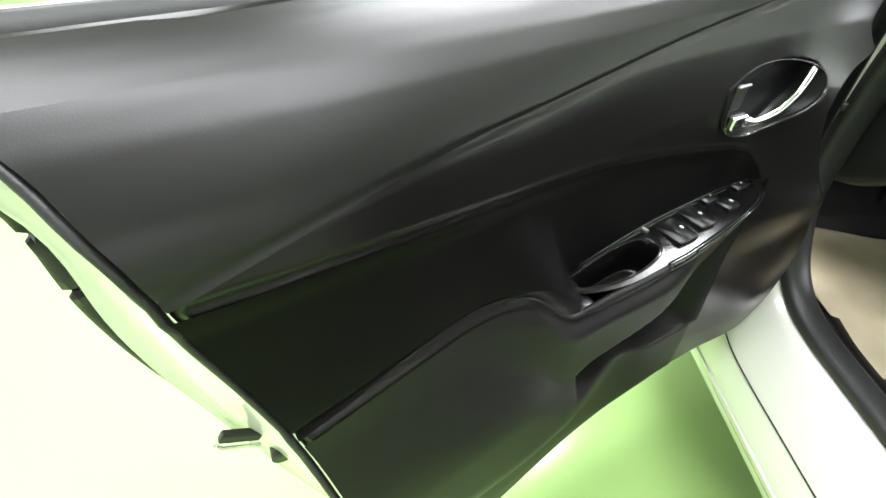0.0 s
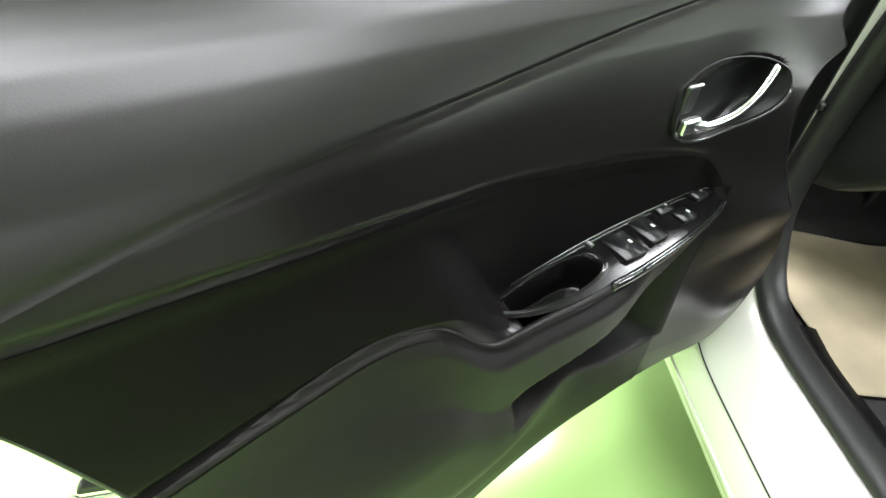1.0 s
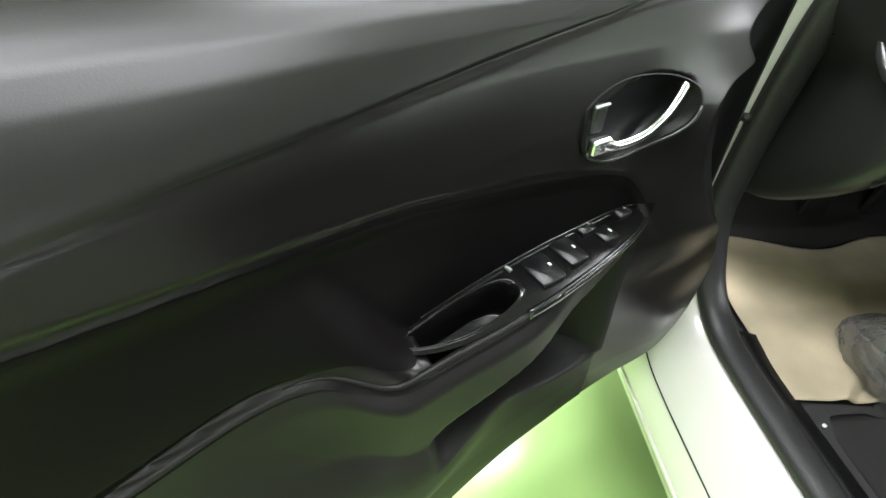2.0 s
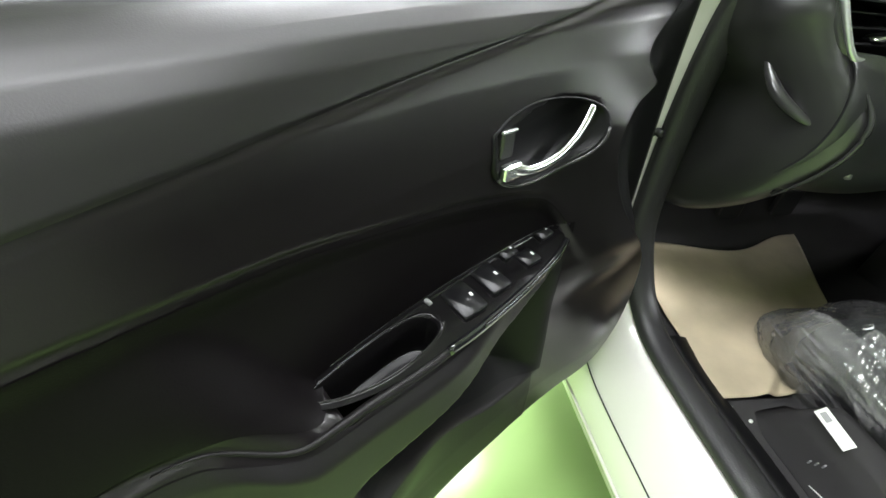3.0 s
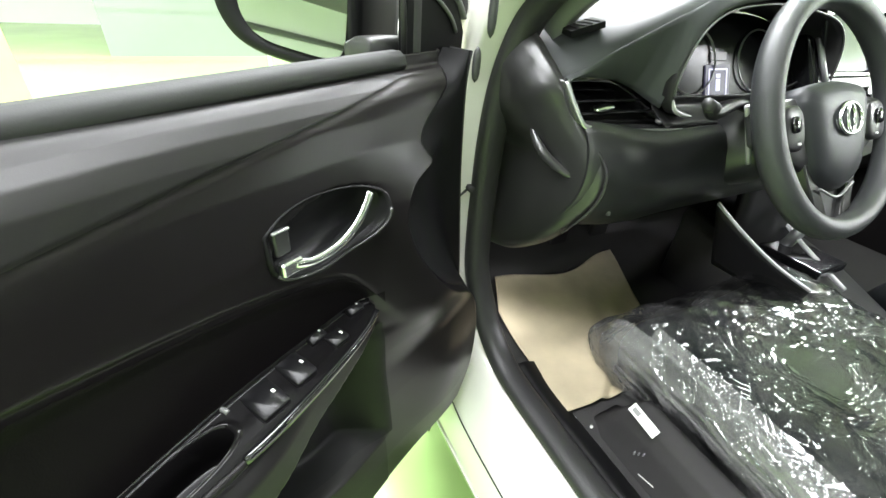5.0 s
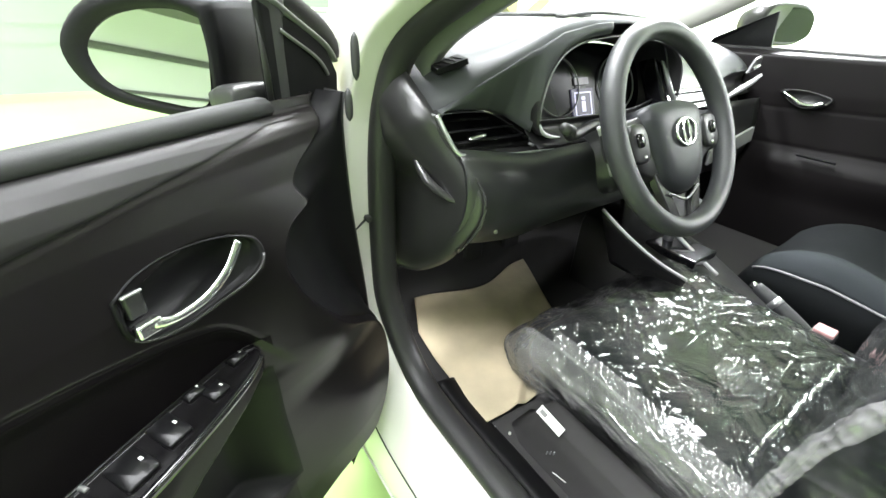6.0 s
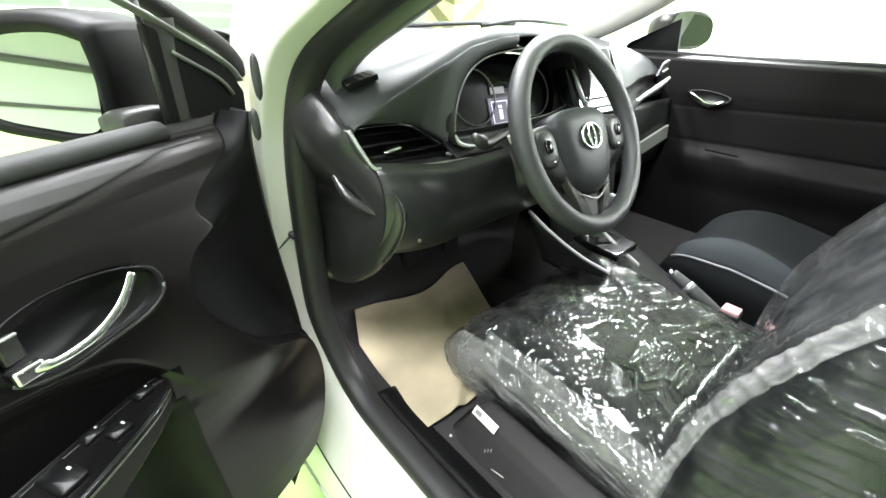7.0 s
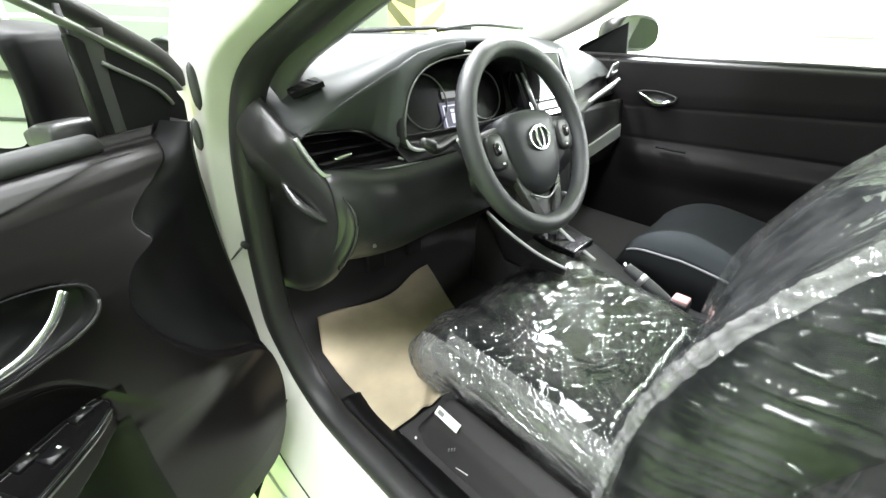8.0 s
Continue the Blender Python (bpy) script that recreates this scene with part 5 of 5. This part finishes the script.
# ---- car: seats ----
def cushion_loops(cx, y0, y1, half, zt, n=26, grow=0.0, nose=0.17):
    loops = []
    for i in range(n + 1):
        t = i / n
        y = y0 + (y1 - y0) * t
        fr = min(1.0, t / nose)
        rnd = math.sqrt(max(0.0, 1 - (1 - fr) ** 2))
        hw = half * (0.84 + 0.16 * rnd) + grow
        zb = 0.375 + 0.05 * (1 - rnd) - grow * 0.3
        lp = []
        for k in range(48):
            a = 2 * math.pi * k / 48
            c, s = math.cos(a), math.sin(a)
            x = math.copysign(abs(c) ** 0.55, c)
            if s >= 0:
                prof = zt - 0.028 + 0.034 * gauss(abs(x) - 0.82, 0.28) - (0.02 if nose < 0.2 else 0.07) * t + 0.012 * math.sin(math.pi * t)
                z = zb + (prof + grow - zb) * (0.25 + 0.75 * rnd) * abs(s) ** 0.5
            else:
                z = zb - 0.03 * abs(s) ** 0.5
            # the sides tuck in towards the base
            x *= 1 - 0.22 * step(0.52, 0.37, z)
            lp.append(Vector((cx + hw * x, y - (grow if t < 0.02 else 0) * -1, z)))
        loops.append(lp)
    return loops


BACK = smooth_curve([(-0.51, 0.5), (-0.512, 0.6), (-0.528, 0.72), (-0.572, 0.83), (-0.645, 0.94), (-0.74, 1.08)], 30)


def back_loops(cx, half, grow=0.0, dy=0.0):
    loops = []
    for i, (y, z) in enumerate(BACK):
        t = i / 30
        hw = half * (1 - 0.22 * step(0.5, 1, t)) + grow
        a, b = BACK[max(0, i - 1)], BACK[min(30, i + 1)]
        ty, tz = b[0] - a[0], b[1] - a[1]
        ln = math.hypot(ty, tz)
        fy, fz = tz / ln, -ty / ln
        lp = []
        for k in range(48):
            a = 2 * math.pi * k / 48
            c, s = math.cos(a), math.sin(a)
            x = math.copysign(abs(c) ** 0.55, c)
            if s >= 0:
                dep = (0.0 + 0.036 * gauss(abs(x) - 0.86, 0.24) + grow) * abs(s) ** 0.5 - 0.06 * (1 - abs(s) ** 0.5)
            else:
                dep = -0.06 - (0.07 + grow) * abs(s) ** 0.5
            lp.append(Vector((cx + hw * x, y + dy + fy * dep, z + fz * dep)))
        loops.append(lp)
    return loops


def seat(cx, bx, name, label, y0, y1, dy, zt, nose=0.17):
    st = link(name, *rings(cushion_loops(cx, y0, y1, 0.242, zt, nose=nose)), M_FABRIC, car, label)
    link("backrest", *rings(back_loops(bx, 0.25, 0, dy)), M_FABRIC, st, "black fabric backrest")
    link("seat_base", *box(cx - 0.2, y1, 0.39, cx + 0.2, y0 - 0.08, 0.42), M_DARK, st, "dark seat base", bevel=0.01)
    for sx in (-1, 1):
        link("seat_rail", *box(cx + sx * 0.19 - 0.012, y1 - 0.05, 0.388, cx + sx * 0.19 + 0.012, y0 - 0.02, 0.41), M_RUBBER, st, "dark seat rail", bevel=0.003)
    return st


ds = seat(-0.29, -0.325, "driver_seat", "black fabric driver seat under clear film", -0.085, -0.52, 0.0, 0.565)
ps = seat(0.37, 0.37, "passenger_seat", "black fabric passenger seat with grey centre panel", -0.2, -0.64, -0.12, 0.615, 0.42)


def valance_fn(s, t):
    y = -0.17 - 0.4 * s
    zt = 0.398 + (0.086 - 0.012 * s) * step(0.0, 0.14, s)
    x = along(t, (0, 0.25, 0.6, 0.85, 1), (-0.612, -0.606, -0.602, -0.594, -0.56)) + 0.012 * step(0.1, 0.0, s)
    return (x, y, 0.39 + (zt - 0.39) * min(1.0, t / 0.88) + 0.003 * step(0.88, 1, t))


val = link("seat_side_cover", *grid(valance_fn, 24, 20), M_CARPET, ds, "black plastic side cover of the seat", thick=0.003)
for k in range(3):
    link("cover_mark", *box(-0.609, -0.2585 - 0.006 * k, 0.424 + 0.007 * k, -0.606, -0.257 - 0.006 * k, 0.43 + 0.007 * k), M_PIPING, val, "small white printed mark", smooth=False)
link("cover_line", *tube([(-0.609, -0.277, 0.402), (-0.609, -0.302, 0.409)], 0.0009, 6), M_LABEL, val, "thin white printed line")


def cushion_top(cx, half, zt, x, t):
    fr = min(1.0, t / 0.42)
    rnd = math.sqrt(max(0.0, 1 - (1 - fr) ** 2))
    hw = half * (0.84 + 0.16 * rnd)
    xr = min(0.995, abs(x - cx) / hw)
    zb = 0.375 + 0.05 * (1 - rnd)
    prof = zt - 0.028 + 0.034 * gauss(xr - 0.82, 0.28) - 0.07 * t + 0.012 * math.sin(math.pi * t)
    return zb + (prof - zb) * (0.25 + 0.75 * rnd) * (1 - xr ** (2 / 0.55)) ** 0.25


def bolster_fn(s, t):
    q = 0.06 + 0.62 * t
    x = 0.148 + (0.055 + 0.05 * math.sin(math.pi * min(1.0, t * 1.1))) * s + 0.035 * (1 - min(1.0, q / 0.35)) ** 2
    return (x, -0.2 - 0.44 * q, cushion_top(0.37, 0.242, 0.615, x, q) + 0.003)


link("seat_bolster", *grid(bolster_fn, 14, 24), M_FABRIC_MID, ps, "blue-grey fabric bolster", thick=0.003)
link("piping", *tube([bolster_fn(0.0, t / 24) for t in range(25)], 0.0032, 8), M_PIPING, ps, "light grey piping")


# ---- loose things in the car ----
def field(x, y, seed):
    """Smooth gradient noise over two arrays, about -0.7 to 0.7."""
    x, y = np.broadcast_arrays(x, y)
    turns = np.random.default_rng(seed).uniform(0, 2 * math.pi, (256, 256))
    ix, iy = np.floor(x).astype(int), np.floor(y).astype(int)
    fx, fy = x - ix, y - iy
    sx, sy = fx * fx * fx * (fx * (fx * 6 - 15) + 10), fy * fy * fy * (fy * (fy * 6 - 15) + 10)

    def corner(i, j):
        a = turns[(ix + i) % 256, (iy + j) % 256]
        return np.cos(a) * (fx - i) + np.sin(a) * (fy - j)

    return (corner(0, 0) * (1 - sx) + corner(1, 0) * sx) * (1 - sy) + (corner(0, 1) * (1 - sx) + corner(1, 1) * sx) * sy


def crease(x, y, seed, sharp=1.0):
    """Sharp-crested folds: 1 along the crests, falling to 0."""
    return np.clip(1 - sharp * 2.6 * np.abs(field(x, y, seed)), 0, 1) ** 1.4


def smooth_np(a, b, x):
    t = np.clip((x - a) / (b - a), 0, 1)
    return t * t * (3 - 2 * t)


def film(name, label, loops, arc, shape, parent=None, rows=480, cols=620, mat=None):
    """Thin creased film that follows the loops of a seat over part of their girth; shape gives its lift."""
    k = len(loops[0])
    src = np.array([[v[:] for v in lp] for lp in loops])
    s = np.linspace(0, len(loops) - 1.0001, rows + 1)
    g = np.linspace(arc[0], arc[1], cols + 1)
    a, b = np.floor(s).astype(int), np.floor(g).astype(int)
    fs, fg = (s - a)[:, None, None], (g - b)[None, :, None]
    lo = src[a][:, b % k] * (1 - fg) + src[a][:, (b + 1) % k] * fg
    hi = src[a + 1][:, b % k] * (1 - fg) + src[a + 1][:, (b + 1) % k] * fg
    p = lo * (1 - fs) + hi * fs
    nrm = np.cross(np.gradient(p, axis=0), np.gradient(p, axis=1))
    nrm /= np.linalg.norm(nrm, axis=2, keepdims=True) + 1e-9
    if (nrm[rows // 2, cols // 2] @ (p[rows // 2, cols // 2] - p.reshape(-1, 3).mean(0))) < 0:
        nrm = -nrm
    along_m = np.cumsum(np.r_[0, np.linalg.norm(np.diff(p[:, cols // 2], axis=0), axis=1)])[:, None]
    girth_m = np.cumsum(np.r_[0, np.linalg.norm(np.diff(p[rows // 2], axis=0), axis=1)])[None, :]
    lift = shape(along_m + 0 * girth_m, girth_m + 0 * along_m, g[None, :] + 0 * along_m)
    p = p + nrm * lift[:, :, None]
    faces = [(q, q + 1, q + cols + 2, q + cols + 1) for i in range(rows) for q in range(i * (cols + 1), i * (cols + 1) + cols)]
    ob = link(name, p.reshape(-1, 3).tolist(), faces, mat, parent, "" if parent is None else label)
    mid = ob.data.polygons[(rows // 2) * cols + cols // 2]
    if mid.normal.dot(Vector(nrm[rows // 2, cols // 2])) < 0:
        ob.data.flip_normals()
    return ob if parent else tagged(ob, label, "plastic cover", "seat covers")


def folds(a, g, angle, length, apart, seed, sharp=1.0):
    """Long straight folds in one direction; length and apart in metres."""
    c, n = math.cos(angle), math.sin(angle)
    u, v = a * c + g * n, g * c - a * n
    v = v + 0.006 * field(u * 7, v * 7, seed + 100)
    return crease(u / length, v / apart, seed, sharp)


def patch(a, g, size, seed, lo=0.02, hi=0.16):
    return smooth_np(lo, hi, field(a / size + 5.3, g / size + 2.7, seed))


def closed_front(loops):
    """The loops with two smaller ones before them, so that the film closes over the seat's nose."""
    c = sum(loops[0], Vector()) / len(loops[0])
    return [[c + (v - c) * k + Vector((0, d, 0)) for v in loops[0]] for k, d in ((0.1, 0.014), (0.75, 0.011))] + loops


def cushion_lift(a, g, q):
    # long folds along the front edge, crumples on the outer bolster, rings round the sunken middle
    wob = 0.02 * field(a * 9, g * 9, 21)
    front = smooth_np(0.16, 0.05, a + 1.5 * wob)
    outer = smooth_np(18.0, 20.5, q + 30 * wob)
    inner = (1 - outer) * (1 - 0.6 * front)
    gm = g.max() * 0.5
    dx, dy = a - 0.335, g - gm - 0.06
    r, phi = np.hypot(dx, dy) + 0.3 * wob, np.arctan2(dy, dx)
    ring = np.exp(-(((r - 0.09) / 0.04) ** 2)) * (1 - outer)
    inner = inner * smooth_np(0.045, 0.075, r)
    h = 0.0035 * front * folds(a, g, 1.35, 0.2, 0.02, 23, 1.5) + 0.002 * front * folds(a, g, 1.1, 0.14, 0.011, 24, 1.6)
    h += 0.002 * outer * (folds(a, g, 0.15, 0.1, 0.013, 25, 1.4) + folds(a, g, 0.9, 0.07, 0.012, 26, 1.5) * patch(a, g, 0.06, 61) + 0.7 * folds(a, g, -0.6, 0.05, 0.009, 27, 1.5))
    h += 0.0032 * ring * crease(r * 70 + 9, phi * 0.8 + 20, 28, 1.8)
    h += inner * (0.0028 * patch(a, g, 0.09, 62, 0.1, 0.25) * folds(a, g, 0.8, 0.3, 0.022, 29, 2.2) + 0.0026 * patch(a, g, 0.08, 63, 0.1, 0.25) * folds(a, g, -0.35, 0.28, 0.02, 30, 2.2) + 0.0014 * patch(a, g, 0.07, 64, 0.12, 0.3) * folds(a, g, 1.5, 0.12, 0.008, 31, 1.6))
    h += inner * (0.003 * folds(a, g, 0.55, 0.4, 0.05, 38, 2.6) + 0.002 * folds(a, g, -0.9, 0.35, 0.045, 39, 2.6))
    h += 0.02 * smooth_np(19.5, 24.0, q) * np.sin(math.pi * np.clip(a / 0.45, 0, 1))
    return h + 0.004 * (1 - outer) * (1 + field(a * 8, g * 8, 32))


def back_lift(a, g, q):
    outer = smooth_np(17.5, 21.0, q)
    h = outer * (0.0042 * folds(a, g, 0.9, 0.34, 0.022, 33, 1.8) + 0.0018 * patch(a, g, 0.1, 65) * folds(a, g, 0.8, 0.2, 0.011, 34, 1.6))
    h += (1 - outer) * (0.0025 * patch(a, g, 0.16, 66) * folds(a, g, 0.9, 0.3, 0.03, 35, 1.8) + 0.0014 * patch(a, g, 0.08, 67, 0.05, 0.3) * folds(a, g, 0.2, 0.12, 0.01, 36, 1.6))
    return h + 0.006 * (1 + field(a * 5, g * 6, 37))


def fold_lift(a, g, q):
    puff = 0.02 * smooth_np(19.5, 24.0, q) * np.sin(math.pi * np.clip((a + 0.05) / 0.45, 0, 1))
    return puff + 0.0034 * folds(a, g, 0.15, 0.12, 0.014, 41, 1.4) + 0.0018 * patch(a, g, 0.05, 68) * folds(a, g, 0.9, 0.08, 0.01, 42, 1.5) + 0.004 * (1 + field(a * 15, g * 15, 43))


def hem_lift(a, g, q):
    return 0.003 * folds(a, g, 1.2, 0.05, 0.02, 51) + 0.0015 * folds(a, g, 0.4, 0.04, 0.012, 52)


sc = film("seat_cover", "crumpled clear plastic film over the driver seat cushion", closed_front(cushion_loops(-0.29, -0.066, -0.5, 0.236, 0.565, 26, 0.012)), (-6, 30), cushion_lift, mat=M_FILM)
bc = film("backrest_cover", "crumpled clear plastic film over the driver backrest", back_loops(-0.325, 0.25, 0.012, 0.0), (-4, 40), back_lift, mat=M_FILM3)
# loose double layers: along the outer bolster, its inner edge, and bunched where back meets cushion
film("film_fold", "doubled hazy film along the outer bolster", closed_front(cushion_loops(-0.29, -0.062, -0.49, 0.236, 0.566, 26, 0.016)), (19, 28), fold_lift, sc, 300, 200, M_FILM2)
film("film_band", "hazy folded strip beside the seat middle", cushion_loops(-0.29, -0.08, -0.49, 0.236, 0.566, 26, 0.019)[5:], (18.0, 19.3), hem_lift, sc, 260, 40, M_FILM2)
film("back_band", "hazy folded strip along the backrest bolster", back_loops(-0.325, 0.25, 0.02, 0.0), (18.4, 20.0), hem_lift, bc, 260, 40, M_FILM2)
BUNCH = smooth_curve([(-0.16, -0.472, 0.555), (-0.2, -0.468, 0.555), (-0.3, -0.462, 0.545), (-0.4, -0.458, 0.55), (-0.46, -0.455, 0.56), (-0.5, -0.46, 0.565)], 26)
bl = []
for i, (x, y, z) in enumerate(BUNCH):
    rr = 0.009 + 0.0015 * math.sin(i * 0.9)
    bl.append([Vector((x, y + rr * math.cos(a), z + rr * math.sin(a))) for a in (2 * math.pi * k / 48 for k in range(48))])
film("film_hem", "gathered film hem between backrest and cushion", bl, (-14, 30), hem_lift, bc, 260, 90, M_FILM3)


def paper_fn(s, t):
    # a creased sheet, its front edge a little way up the toe board
    x0, x1 = along(t, (0, 0.72, 1), (-0.643, -0.624, -0.576)), along(t, (0, 0.12, 0.5, 1), (-0.47, -0.385, -0.285, -0.214))
    x = x0 + (x1 - x0) * s
    front = 0.2 - 0.045 * math.sin(math.pi * min(1.0, s * 1.05)) ** 2 - 0.006 * s
    y = -0.148 - 0.012 * s + (front + 0.148 + 0.012 * s) * t
    z = 0.4 + 0.028 * step(0.45, 1.0, t) + 0.003 * step(0, 0.25, t) * noise.noise(Vector((x * 6, y * 6, 1)))
    # folds run slantwise from the near edge
    z += 0.007 * gauss(s - 0.42 - 0.25 * t, 0.07) * (1 - t) + 0.004 * gauss(s - 0.7 - 0.15 * t, 0.05) * step(1.0, 0.3, t) - 0.004 * gauss(s - 0.55 - 0.22 * t, 0.06) * step(1.0, 0.2, t)
    return (x, y, z + 0.004)


tagged(link("paper_mat", *grid(paper_fn, 60, 50), M_PAPER, thick=0.0012), "brown kraft paper mat in the driver footwell", "paper mat")
tm = Matrix.Translation((-0.6, -0.2445, 0.4865)) @ Matrix(((0.05, 0.62, 0.78, 0), (-0.98, -0.1, 0.14, 0), (-0.2, 0.78, -0.6, 0), (0, 0, 0, 1)))
tag = link("paper_tag", *box(-0.024, -0.0075, -0.001, 0.024, 0.0075, 0.001, tm), M_LABEL, smooth=False)
tagged(tag, "small white paper tag stuck to the black seat side cover", "tag")
link("tag_print", *box(-0.02, -0.0035, -0.0016, -0.008, 0.0035, -0.0008, tm), M_GREYTRIM, tag, "grey printed block", smooth=False)
